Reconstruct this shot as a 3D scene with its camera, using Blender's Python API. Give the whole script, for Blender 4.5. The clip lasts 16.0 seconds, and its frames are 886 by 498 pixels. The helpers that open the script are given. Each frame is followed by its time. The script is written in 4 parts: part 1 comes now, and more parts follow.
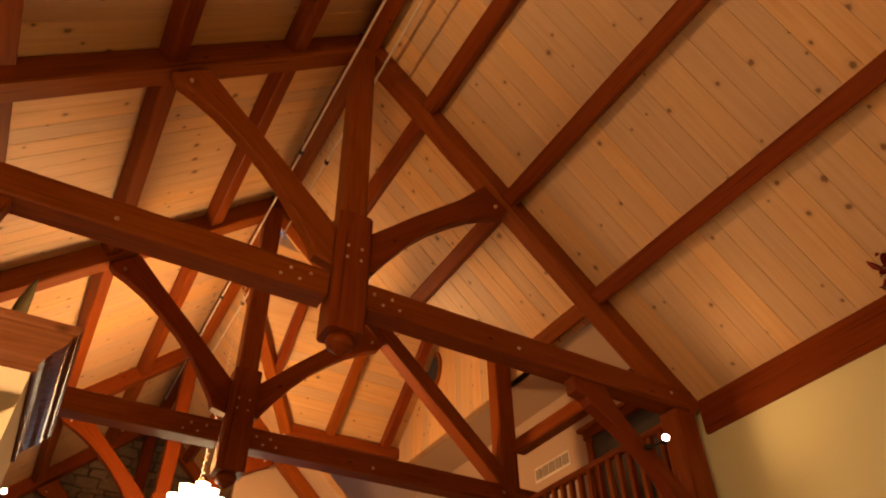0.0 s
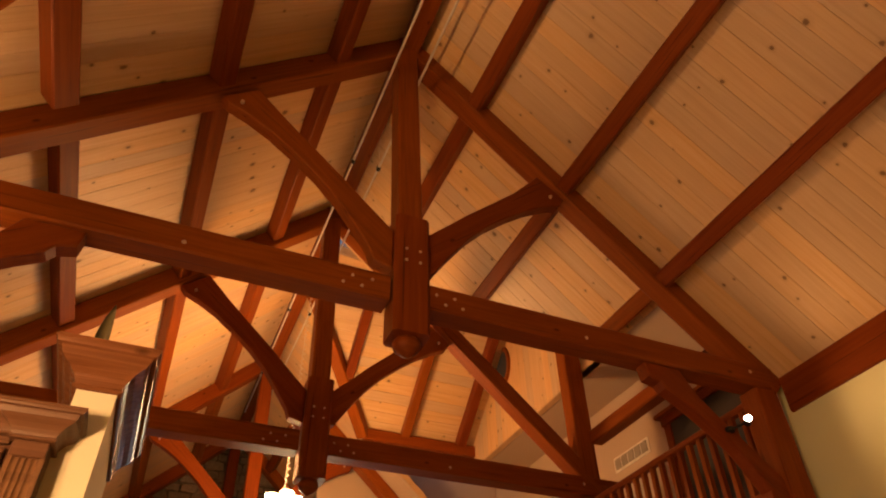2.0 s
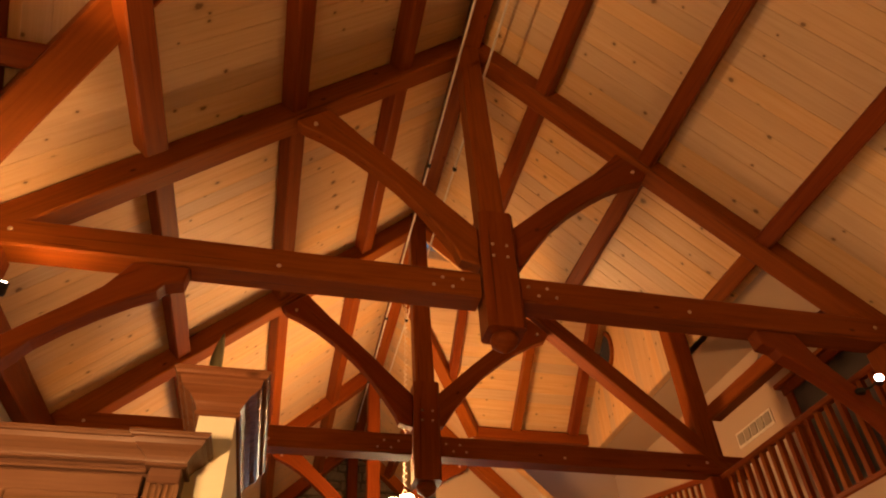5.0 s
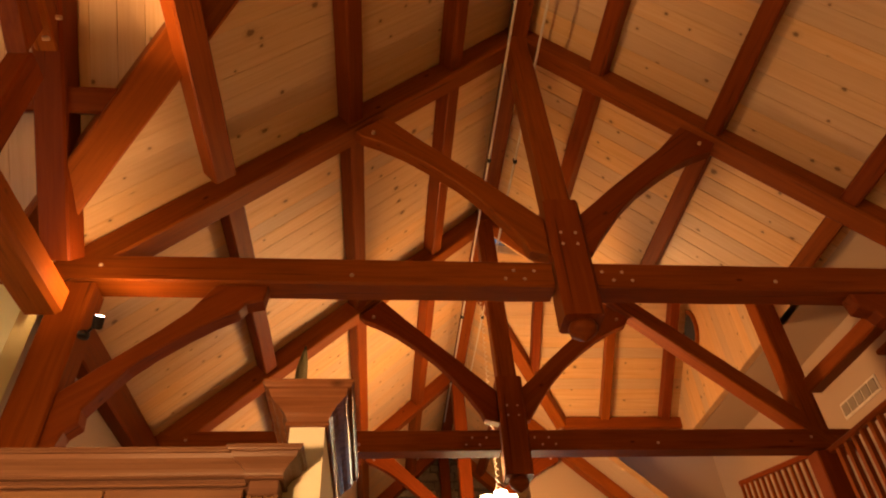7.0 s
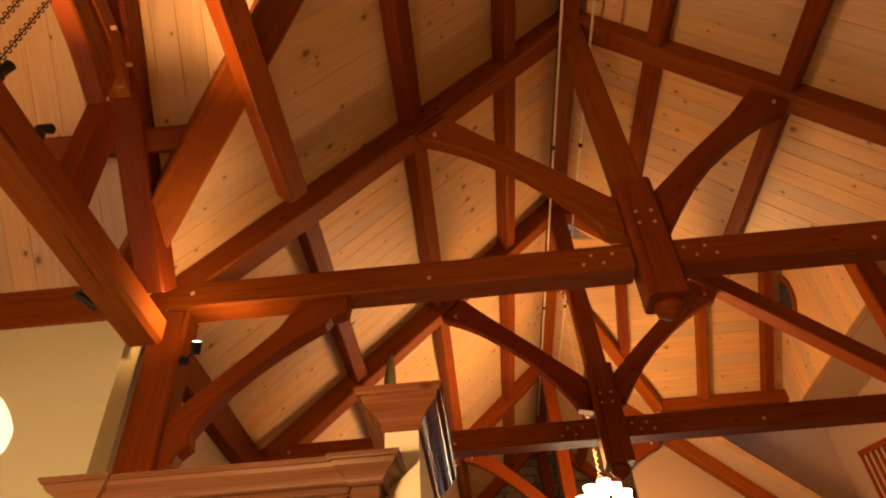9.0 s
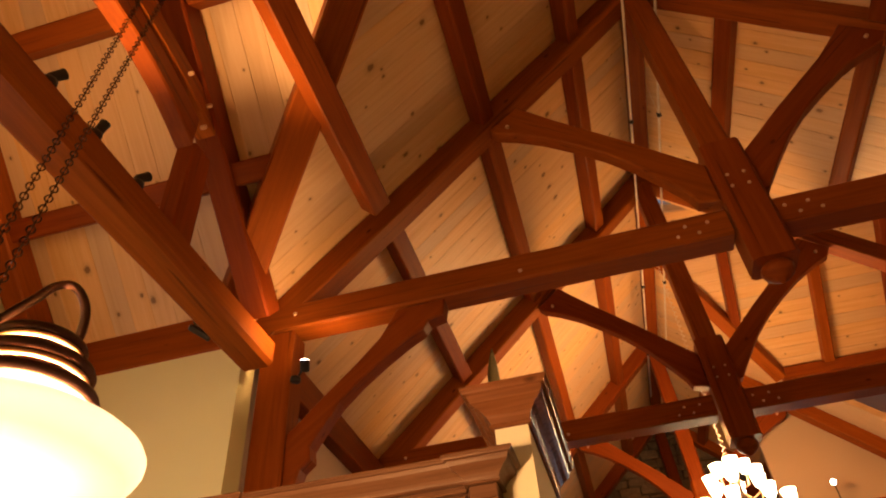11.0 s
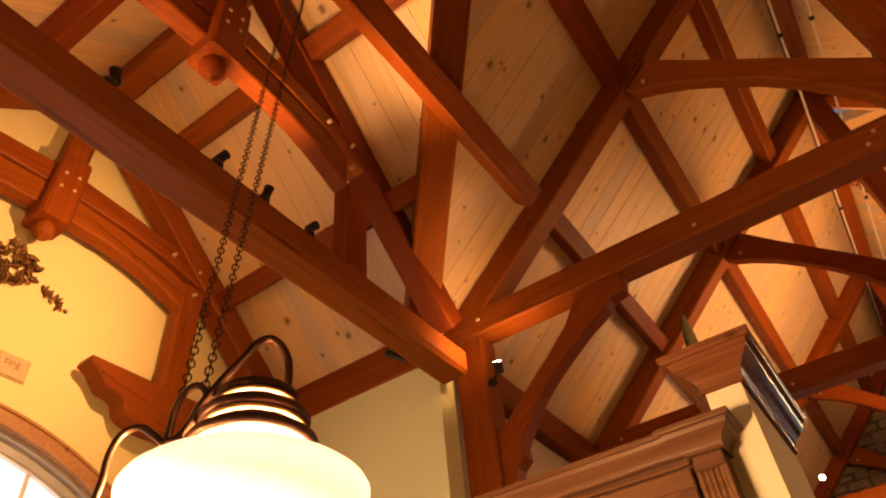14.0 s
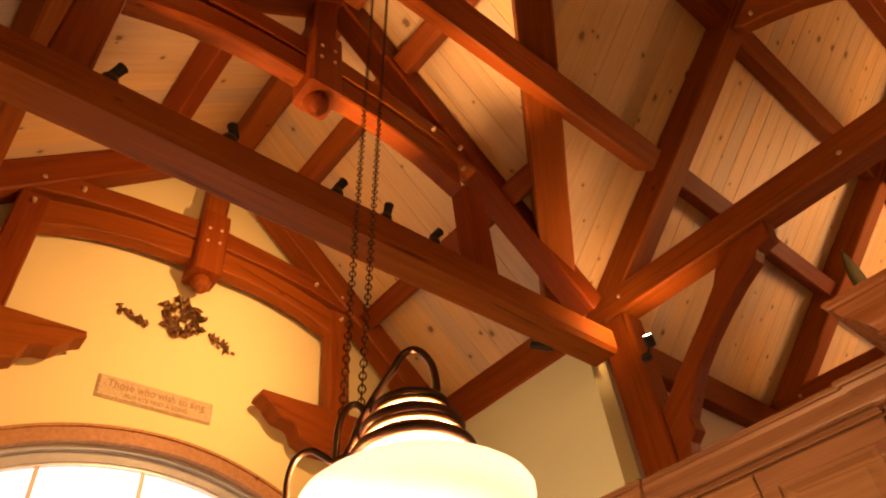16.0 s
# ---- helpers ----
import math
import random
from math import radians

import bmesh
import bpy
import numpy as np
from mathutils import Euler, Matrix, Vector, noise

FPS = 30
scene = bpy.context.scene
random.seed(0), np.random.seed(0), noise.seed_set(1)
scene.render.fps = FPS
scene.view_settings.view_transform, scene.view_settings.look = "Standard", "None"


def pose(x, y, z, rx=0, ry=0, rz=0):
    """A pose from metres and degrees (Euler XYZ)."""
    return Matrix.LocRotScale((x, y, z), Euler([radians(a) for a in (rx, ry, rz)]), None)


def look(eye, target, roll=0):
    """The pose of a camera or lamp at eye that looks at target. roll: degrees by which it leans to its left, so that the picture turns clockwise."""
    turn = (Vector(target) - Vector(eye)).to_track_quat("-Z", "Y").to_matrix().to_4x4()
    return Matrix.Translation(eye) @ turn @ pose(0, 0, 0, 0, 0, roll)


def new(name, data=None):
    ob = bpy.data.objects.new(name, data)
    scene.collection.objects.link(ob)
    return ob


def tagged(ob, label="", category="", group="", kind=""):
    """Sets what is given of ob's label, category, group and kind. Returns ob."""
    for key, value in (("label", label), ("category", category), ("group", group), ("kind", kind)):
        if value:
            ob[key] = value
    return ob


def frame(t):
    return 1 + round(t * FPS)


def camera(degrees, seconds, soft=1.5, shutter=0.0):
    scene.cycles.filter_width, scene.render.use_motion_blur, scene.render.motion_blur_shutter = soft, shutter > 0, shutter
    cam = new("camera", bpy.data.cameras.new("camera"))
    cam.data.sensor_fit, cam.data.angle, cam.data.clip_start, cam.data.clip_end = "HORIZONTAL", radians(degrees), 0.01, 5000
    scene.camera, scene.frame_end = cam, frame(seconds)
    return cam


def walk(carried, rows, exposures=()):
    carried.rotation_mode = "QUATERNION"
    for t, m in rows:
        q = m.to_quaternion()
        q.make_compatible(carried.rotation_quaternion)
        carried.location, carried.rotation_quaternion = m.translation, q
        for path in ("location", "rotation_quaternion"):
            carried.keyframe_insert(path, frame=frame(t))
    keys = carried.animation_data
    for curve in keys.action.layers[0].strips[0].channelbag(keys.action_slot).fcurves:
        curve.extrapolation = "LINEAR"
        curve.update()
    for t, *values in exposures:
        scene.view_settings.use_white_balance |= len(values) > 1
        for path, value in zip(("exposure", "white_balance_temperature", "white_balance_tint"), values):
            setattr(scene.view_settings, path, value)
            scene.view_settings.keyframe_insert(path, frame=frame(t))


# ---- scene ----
cam = camera(66.66, 16.0, soft=2.0)
PATH = [
    (0.0, pose(-0.0254, 0.0075, 1.5, 130.82, 0.49, -30.13)),
    (0.5, pose(-0.0237, 0.0065, 1.5, 130.79, 0.72, -28.12)),
    (1.0, pose(-0.0222, 0.0057, 1.5, 130.75, 0.81, -26.32)),
    (1.5, pose(-0.0206, 0.0050, 1.5, 130.73, 0.91, -24.57)),
    (2.0, pose(-0.0193, 0.0044, 1.5, 130.71, 0.99, -23.12)),
    (2.5, pose(-0.0181, 0.0039, 1.5, 130.71, 1.08, -21.76)),
    (3.0, pose(-0.0167, 0.0034, 1.5, 130.69, 1.18, -20.22)),
    (3.5, pose(-0.0151, 0.0028, 1.5, 130.68, 1.29, -18.48)),
    (4.0, pose(-0.0135, 0.0023, 1.5, 130.67, 1.43, -16.73)),
    (6.5, pose(-0.0035, 0.0003, 1.5, 130.70, 2.27, -6.27)),
    (7.0, pose(-0.0017, 0.0001, 1.5, 130.71, 2.39, -4.40)),
    (7.5, pose(-0.0000, 0.0000, 1.5, 130.74, 2.51, -2.66)),
    (8.0, pose(0.0020, -0.0001, 1.5, 130.77, 2.67, -0.60)),
    (8.5, pose(0.0044, -0.0000, 1.5, 130.82, 2.86, 1.90)),
    (9.0, pose(0.0070, 0.0001, 1.5, 130.88, 3.03, 4.57)),
    (11.5, pose(0.0198, 0.0027, 1.5, 131.34, 3.88, 17.93)),
    (12.0, pose(0.0226, 0.0036, 1.5, 131.46, 4.05, 20.94)),
    (12.5, pose(0.0257, 0.0049, 1.5, 131.63, 4.28, 24.44)),
    (13.0, pose(0.0283, 0.0062, 1.5, 131.77, 4.42, 27.46)),
    (13.5, pose(0.0317, 0.0081, 1.5, 131.99, 4.64, 31.38)),
    (14.0, pose(0.0346, 0.0100, 1.5, 132.18, 4.80, 35.00)),
    (14.5, pose(0.0374, 0.0121, 1.5, 132.37, 4.95, 38.58)),
    (15.0, pose(0.0405, 0.0148, 1.5, 132.61, 5.10, 42.77)),
    (15.5, pose(0.0432, 0.0175, 1.5, 132.83, 5.24, 46.66)),
    (16.0, pose(0.0456, 0.0202, 1.5, 133.05, 5.37, 50.36)),
]
walk(cam, PATH, exposures=[(0.0, 0.0), (16.0, 0.0)])

CZ = 1.5                       # height of the tripod's head
SL = 0.93                      # rise of both roofs
XC, APEX = 1.42, 6.86 + CZ     # ridge of the main roof (underside of the boards)
YC, CAPEX = 1.40, 5.388 + CZ   # ridge of the cross gable
XE, XW = 5.27, -2.40           # inner faces of the main side walls
YN, YS = 3.75, -0.95           # cross gable's side walls
XG = -4.26                     # gable wall
YT1, YT2 = 4.0, 6.93           # near faces of the two main trusses
YEND, YBACK = 15.4, -4.5
YF, ZF, SF = 10.6, 5.30 + CZ, 0.85   # foot and fall of the far slope


def main_z(x):
    return APEX - SL * abs(x - XC)


def cross_z(y):
    return CAPEX - SL * abs(y - YC)


def far_z(y):
    return ZF + SF * (YF - y)


# ---- light ----
world = bpy.data.worlds.new("world")
scene.world = world
world.use_nodes = True
bg = world.node_tree.nodes["Background"]
sky = world.node_tree.nodes.new("ShaderNodeTexSky")
sky.sky_type, sky.sun_disc, sky.sun_elevation, sky.sun_rotation = "NISHITA", False, radians(35), radians(60)
world.node_tree.links.new(sky.outputs[0], bg.inputs[0])
bg.inputs[1].default_value = 0.08


def lamp(name, kind, at, energy, colour, size=0.1, target=None, spot=60, blend=0.6, size_y=None):
    data = bpy.data.lights.new(name, kind)
    data.energy, data.color = energy, colour
    if kind == "SPOT":
        data.spot_size, data.spot_blend = radians(spot), blend
    if kind != "AREA":
        data.shadow_soft_size = size
    else:
        data.size = size
        if size_y:
            data.shape, data.size_y = "RECTANGLE", size_y
    ob = new(name, data)
    ob.matrix_world = look(at, target) if target else pose(*at)
    return ob


WARM = (1.0, 0.44, 0.14)
HALO = (1.0, 0.48, 0.17)
BEAM_X = -2.22
SPOT_Y = (0.16, 0.76, 1.41, 1.75, 2.12)
lamp("pendant_bulb", "POINT", (-0.850, 0.763, CZ + 0.50), 135, (1.0, 0.495, 0.185), 0.03)
lamp("pendant_bulb", "POINT", (-1.214, 0.490, CZ + 0.26), 135, (1.0, 0.495, 0.185), 0.03)
lamp("chandelier_light", "POINT", (1.45, 8.6, CZ + 3.45), 400, WARM, 0.4)
AIMS = ((1.7, 1.6, 6.2), (-3.1, 1.5, 4.5), (-2.0, 1.85, 4.3), (-4.26, 1.25, 3.05), (-1.36, 2.2, 3.95))
WATTS = (340, 90, 105, 240, 180)
CONES = (115, 110, 60, 120, 58)
for i, y in enumerate(SPOT_Y):
    ax, ay, az = AIMS[i]
    lamp("track_spot_light", "SPOT", (-2.12 if i in (0, 2, 4) else -2.32, y + 0.02, CZ + 3.0), WATTS[i], HALO, 0.03, (ax, ay, CZ + az), CONES[i], 1.0)
lamp("post_spot_light", "SPOT", (-1.80, 3.66, CZ + 2.74), 30, HALO, 0.03, (-2.1, 3.55, CZ + 2.95), 170, 1.0)
lamp("post_spot_beam", "SPOT", (-1.82, 3.70, CZ + 2.76), 38, HALO, 0.12, (-0.9, 1.8, CZ + 4.6), 90, 1.0)
lamp("post_spot_glow", "SPOT", (-1.80, 3.93, CZ + 2.76), 16, HALO, 0.03, (-1.65, 4.02, CZ + 3.2), 140, 1.0)
lamp("post_spot_light", "SPOT", (4.50, 3.74, CZ + 2.68), 34, HALO, 0.03, (4.7, 1.5, CZ + 2.6), 165, 1.0)
lamp("window_daylight", "AREA", (XG - 0.15, YC - 0.05, CZ + 1.2), 10, (1.0, 0.62, 0.30), 1.9, (0, YC, CZ + 1.2), size_y=1.9)


# ---- materials ----
class Mat:
    """A small helper round a node tree."""

    def __init__(self, name, rough=0.5, metal=0.0):
        self.m = bpy.data.materials.new(name)
        self.m.use_nodes = True
        self.nt = self.m.node_tree
        self.b = self.nt.nodes["Principled BSDF"]
        self.b.inputs["Roughness"].default_value = rough
        self.b.inputs["Metallic"].default_value = metal

    def n(self, kind, **values):
        node = self.nt.nodes.new(kind)
        for k, v in values.items():
            node.inputs[k.replace("_", " ")].default_value = v
        return node

    def link(self, a, b):
        self.nt.links.new(a, b)

    def coords(self, scale):
        tc = self.n("ShaderNodeTexCoord")
        mp = self.n("ShaderNodeMapping")
        mp.inputs["Scale"].default_value = scale
        self.link(tc.outputs["Object"], mp.inputs["Vector"])
        return mp.outputs["Vector"]

    def noise(self, vec, scale, detail=4.0, rough=0.55, dist=0.0):
        t = self.n("ShaderNodeTexNoise", Scale=scale, Detail=detail, Roughness=rough, Distortion=dist)
        if vec is not None:
            self.link(vec, t.inputs["Vector"])
        return t.outputs["Fac"]

    def ramp(self, fac, stops):
        r = self.n("ShaderNodeValToRGB")
        e = r.color_ramp.elements
        e[0].position, e[0].color = stops[0][0], (*stops[0][1], 1)
        e[1].position, e[1].color = stops[-1][0], (*stops[-1][1], 1)
        for p, c in stops[1:-1]:
            e.new(p).color = (*c, 1)
        self.link(fac, r.inputs["Fac"])
        return r.outputs["Color"]

    def mix(self, fac, a, b, kind="MIX"):
        x = self.n("ShaderNodeMix")
        x.data_type, x.blend_type = "RGBA", kind
        ins = {"f": x.inputs[0], "a": x.inputs[6], "b": x.inputs[7]}
        for key, v in (("f", fac), ("a", a), ("b", b)):
            if isinstance(v, (int, float)):
                ins[key].default_value = v
            elif isinstance(v, tuple):
                ins[key].default_value = (*v, 1)
            else:
                self.link(v, ins[key])
        return x.outputs[2]

    def math(self, op, a, b=0.0):
        x = self.n("ShaderNodeMath")
        x.operation = op
        for i, v in enumerate((a, b)):
            if isinstance(v, (int, float)):
                x.inputs[i].default_value = v
            else:
                self.link(v, x.inputs[i])
        return x.outputs[0]

    def bump(self, height, strength=0.3, distance=0.01):
        bp = self.n("ShaderNodeBump", Strength=strength, Distance=distance)
        self.link(height, bp.inputs["Height"])
        self.link(bp.outputs["Normal"], self.b.inputs["Normal"])

    def colour(self, c):
        if isinstance(c, tuple):
            self.b.inputs["Base Color"].default_value = (*c, 1)
        else:
            self.link(c, self.b.inputs["Base Color"])

    def rough(self, fac, lo, hi):
        r = self.n("ShaderNodeMapRange")
        r.inputs[3].default_value, r.inputs[4].default_value = lo, hi
        self.link(fac, r.inputs[0])
        self.link(r.outputs[0], self.b.inputs["Roughness"])


def wood(name, dark, mid, light, rough=(0.35, 0.6), grain=26.0, checks=0.6):
    """Sawn timber with its grain along local x."""
    a = Mat(name)
    v = a.coords((1.2, grain, grain))
    g1 = a.noise(v, 1.0, 6, 0.6, 0.6)
    fine = a.noise(a.coords((4, 140, 140)), 1.0, 3, 0.5)
    big = a.noise(a.coords((0.7, 2.5, 2.5)), 1.0, 3, 0.5, 0.3)
    info = a.n("ShaderNodeObjectInfo").outputs["Random"]
    col = a.ramp(g1, [(0.30, dark), (0.5, mid), (0.72, light)])
    col = a.mix(a.math("MULTIPLY", big, 0.55), col, tuple(c * 0.62 for c in mid))
    tone = a.n("ShaderNodeHueSaturation")
    tone.inputs["Value"].default_value = 1.0
    a.link(a.math("ADD", a.math("MULTIPLY", info, 0.34), 0.84), tone.inputs["Value"])
    a.link(a.math("ADD", a.math("MULTIPLY", info, 0.012), 0.496), tone.inputs["Hue"])
    a.link(col, tone.inputs["Color"])
    crack = a.noise(a.coords((0.9, 34, 34)), 1.0, 2, 0.4, 0.2)
    cm = a.ramp(crack, [(0.30, (1, 1, 1)), (0.345, (0, 0, 0))])
    col = a.mix(a.math("MULTIPLY", cm, checks), tone.outputs["Color"], tuple(c * 0.3 for c in dark))
    vo = a.n("ShaderNodeTexVoronoi", Scale=2.3)
    a.link(a.coords((0.8, 1.6, 1.6)), vo.inputs["Vector"])
    knot = a.ramp(vo.outputs["Distance"], [(0.035, (1, 1, 1)), (0.07, (0, 0, 0))])
    col = a.mix(a.math("MULTIPLY", knot, 0.75), col, tuple(c * 0.35 for c in dark))
    a.b.inputs["Specular IOR Level"].default_value = 0.12
    a.colour(col)
    a.rough(g1, *rough)
    a.bump(a.math("ADD", a.math("MULTIPLY", fine, 0.4), a.math("SUBTRACT", g1, a.math("MULTIPLY", cm, 0.8))), 0.35, 0.004)
    return a.m


def pine_boards(name, dark, mid, light):
    """Whitewashed knotty pine: grain along local x, each board its own tone."""
    a = Mat(name)
    isl = a.n("ShaderNodeNewGeometry").outputs["Random Per Island"]
    tc = a.n("ShaderNodeTexCoord")
    off = a.n("ShaderNodeCombineXYZ")
    a.link(a.math("MULTIPLY", isl, 37.0), off.inputs[0])
    a.link(a.math("MULTIPLY", isl, 11.0), off.inputs[2])
    add = a.n("ShaderNodeVectorMath")
    add.operation = "ADD"
    a.link(tc.outputs["Object"], add.inputs[0])
    a.link(off.outputs[0], add.inputs[1])

    def sc(s):
        mp = a.n("ShaderNodeMapping")
        mp.inputs["Scale"].default_value = s
        a.link(add.outputs[0], mp.inputs["Vector"])
        return mp.outputs["Vector"]
    g = a.noise(sc((0.9, 22, 22)), 1.0, 5, 0.6, 0.8)
    cloud = a.noise(sc((0.8, 1.4, 1.4)), 1.0, 3, 0.5)
    col = a.ramp(g, [(0.28, dark), (0.5, mid), (0.75, light)])
    col = a.mix(a.math("MULTIPLY", cloud, 0.5), col, mid)
    tone = a.n("ShaderNodeHueSaturation")
    a.link(a.math("ADD", a.math("MULTIPLY", isl, 0.22), 0.88), tone.inputs["Value"])
    a.link(a.math("ADD", a.math("MULTIPLY", isl, 0.3), 0.85), tone.inputs["Saturation"])
    a.link(col, tone.inputs["Color"])
    col = tone.outputs["Color"]
    vo = a.n("ShaderNodeTexVoronoi", Scale=1.0, Randomness=1.0)
    vo.voronoi_dimensions = "2D"
    a.link(sc((3.4, 4.2, 0.0)), vo.inputs["Vector"])
    sep = a.n("ShaderNodeSeparateColor")
    a.link(vo.outputs["Color"], sep.inputs[0])
    wob = a.math("ADD", a.math("MULTIPLY", vo.outputs["Distance"], a.math("ADD", a.math("MULTIPLY", sep.outputs[1], 1.5), 0.65)), a.math("MULTIPLY", a.math("SUBTRACT", a.noise(sc((22, 30, 30)), 1.0, 2), 0.5), 0.10))
    keep = a.math("GREATER_THAN", sep.outputs[0], 0.60)
    core = a.math("MULTIPLY", a.ramp(wob, [(0.05, (1, 1, 1)), (0.10, (0, 0, 0))]), keep)
    halo = a.math("MULTIPLY", a.ramp(wob, [(0.06, (1, 1, 1)), (0.22, (0, 0, 0))]), keep)
    col = a.mix(a.math("MULTIPLY", halo, 0.35), col, tuple(c * 0.62 for c in dark))
    col = a.mix(a.math("MULTIPLY", core, 0.75), col, (0.10, 0.045, 0.018))
    a.colour(col)
    a.rough(g, 0.38, 0.6)
    a.bump(g, 0.15, 0.003)
    return a.m


def plaster(name, colour, rough=0.85):
    a = Mat(name, rough)
    v = a.coords((1, 1, 1))
    col = a.mix(a.noise(v, 0.7, 3), tuple(c * 0.93 for c in colour), tuple(min(1, c * 1.05) for c in colour))
    a.colour(col)
    a.bump(a.noise(v, 90, 3), 0.12, 0.003)
    return a.m


def plain(name, colour, rough=0.5, metal=0.0, emit=None, strength=0.0, spread=0.25, scale=8.0):
    a = Mat(name, rough, metal)
    v = a.coords((1, 1, 1))
    a.colour(a.mix(a.noise(v, scale, 4), tuple(c * (1 - spread) for c in colour), tuple(min(1, c * (1 + spread)) for c in colour)))
    if emit:
        a.b.inputs["Emission Color"].default_value = (*emit, 1)
        a.b.inputs["Emission Strength"].default_value = strength
    return a.m


TIMBER = wood("stained_timber", (0.180, 0.036, 0.0042), (0.240, 0.052, 0.0060), (0.295, 0.072, 0.0090))
PINE = pine_boards("whitewashed_pine", (0.58, 0.378, 0.188), (0.67, 0.468, 0.262), (0.74, 0.567, 0.352))
GAP = plain("board_groove", (0.54, 0.36, 0.19), 0.9)
PALE = plaster("pale_green_plaster", (0.69, 0.71, 0.45))
CREAM = plaster("cream_plaster", (0.72, 0.69, 0.54))
YELLOW = plaster("yellow_plaster", (0.83, 0.71, 0.36))
LOFT = plaster("beige_plaster", (0.50, 0.385, 0.28))
CABINET = wood("glazed_cabinet_wood", (0.090, 0.040, 0.021), (0.138, 0.067, 0.036), (0.178, 0.092, 0.051), (0.3, 0.45), 30, checks=0.12)
CROWN = wood("varnished_crown_wood", (0.15, 0.06, 0.025), (0.23, 0.095, 0.038), (0.30, 0.13, 0.055), (0.16, 0.26), 40, checks=0.1)
PINKWOOD = wood("window_casing_wood", (0.36, 0.17, 0.085), (0.46, 0.24, 0.125), (0.55, 0.31, 0.17), (0.35, 0.5), 30, checks=0.1)
CARVED = wood("carved_wood", (0.42, 0.20, 0.08), (0.54, 0.28, 0.12), (0.62, 0.35, 0.17), (0.4, 0.6), 30, checks=0.2)
BLACK = plain("black_metal", (0.018, 0.016, 0.015), 0.45, 0.3)
IRON = plain("bronzed_iron", (0.075, 0.035, 0.022), 0.38, 0.85, spread=0.5, scale=30)
STEEL = plain("pale_rod", (0.72, 0.68, 0.62), 0.4, 0.25)
PEG = plain("pale_peg_wood", (0.55, 0.36, 0.22), 0.5)
VENTW = plain("white_vent_metal", (0.70, 0.66, 0.58), 0.5)
SASH = plain("grey_sash_paint", (0.42, 0.42, 0.44), 0.5)
DARK = plain("doorway_shade", (0.03, 0.022, 0.02), 0.6)
RED = plain("red_petal", (0.30, 0.012, 0.012), 0.55)
LEAF = plain("grey_green_leaf", (0.24, 0.21, 0.11), 0.6)
STONE = plain("grey_brown_stone", (0.20, 0.16, 0.125), 0.9, spread=0.5, scale=14)
MORTAR = plain("mortar", (0.10, 0.08, 0.06), 0.95)
BULB = plain("lit_bulb_glass", (1.0, 0.85, 0.6), 0.4, 0, (1.0, 0.78, 0.45), 14.0)
LENS = plain("lit_spot_lens", (1.0, 0.9, 0.75), 0.4, 0, (1.0, 0.82, 0.6), 60.0)
PLAQUE = wood("limed_plaque_wood", (0.42, 0.30, 0.17), (0.55, 0.42, 0.26), (0.62, 0.50, 0.33), (0.6, 0.8), 40, checks=0.1)
INK = plain("faded_lettering", (0.33, 0.20, 0.10), 0.8)
FLOOR = wood("oak_floor", (0.16, 0.08, 0.035), (0.25, 0.13, 0.06), (0.33, 0.18, 0.09), (0.3, 0.45), 20, checks=0.2)


def shade_glass():
    a = Mat("frosted_lamp_glass", 0.35)
    n = a.noise(a.coords((1, 1, 1)), 9, 4, 0.6, 1.0)
    col = a.mix(n, (0.54, 0.54, 0.60), (0.64, 0.64, 0.72))
    a.colour(col)
    tr = a.n("ShaderNodeBsdfTranslucent")
    a.link(col, tr.inputs["Color"])
    mx = a.n("ShaderNodeMixShader")
    mx.inputs[0].default_value = 0.04
    a.link(a.b.outputs[0], mx.inputs[1])
    a.link(tr.outputs[0], mx.inputs[2])
    a.link(mx.outputs[0], a.nt.nodes["Material Output"].inputs["Surface"])
    a.b.inputs["Emission Color"].default_value = (1.0, 0.90, 0.76, 1)
    a.b.inputs["Emission Strength"].default_value = 0.3
    return a.m


SHADE = shade_glass()
CORE = plain("bulb_behind_glass", (1.0, 0.9, 0.7), 0.4, 0, (1.0, 0.86, 0.62), 9.0)


def pane_glass():
    a = Mat("bright_window_glass", 0.05)
    v = a.coords((1, 1, 1))
    a.colour((0.8, 0.85, 0.9))
    n = a.noise(v, 1.6, 3)
    a.link(a.ramp(n, [(0.4, (0.75, 0.90, 0.98)), (0.55, (1.0, 1.0, 1.0))]), a.b.inputs["Emission Color"])
    a.b.inputs["Emission Strength"].default_value = 1.05
    return a.m


SKYPANE = pane_glass()

# glowing pane of the added, unseen hall windows
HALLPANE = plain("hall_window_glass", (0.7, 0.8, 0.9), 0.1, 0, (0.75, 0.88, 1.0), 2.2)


# ---- building blocks ----
def part(name, bm, material, parent=None, label="", m=None):
    me = bpy.data.meshes.new(name)
    bm.to_mesh(me)
    bm.free()
    me.materials.append(material)
    ob = new(name, me)
    if m is not None:
        ob.matrix_world = m
    if parent is not None:
        ob.parent = parent
        if parent.type != "EMPTY" or parent.location.length > 0:
            bpy.context.view_layer.update()
            ob.matrix_parent_inverse = parent.matrix_world.inverted()
    if label:
        ob["label"] = label
    return ob


def thing(name, label, category, group="", kind="", at=(0, 0, 0)):
    ob = new(name)
    ob.location = at
    return tagged(ob, label, category, group, kind)


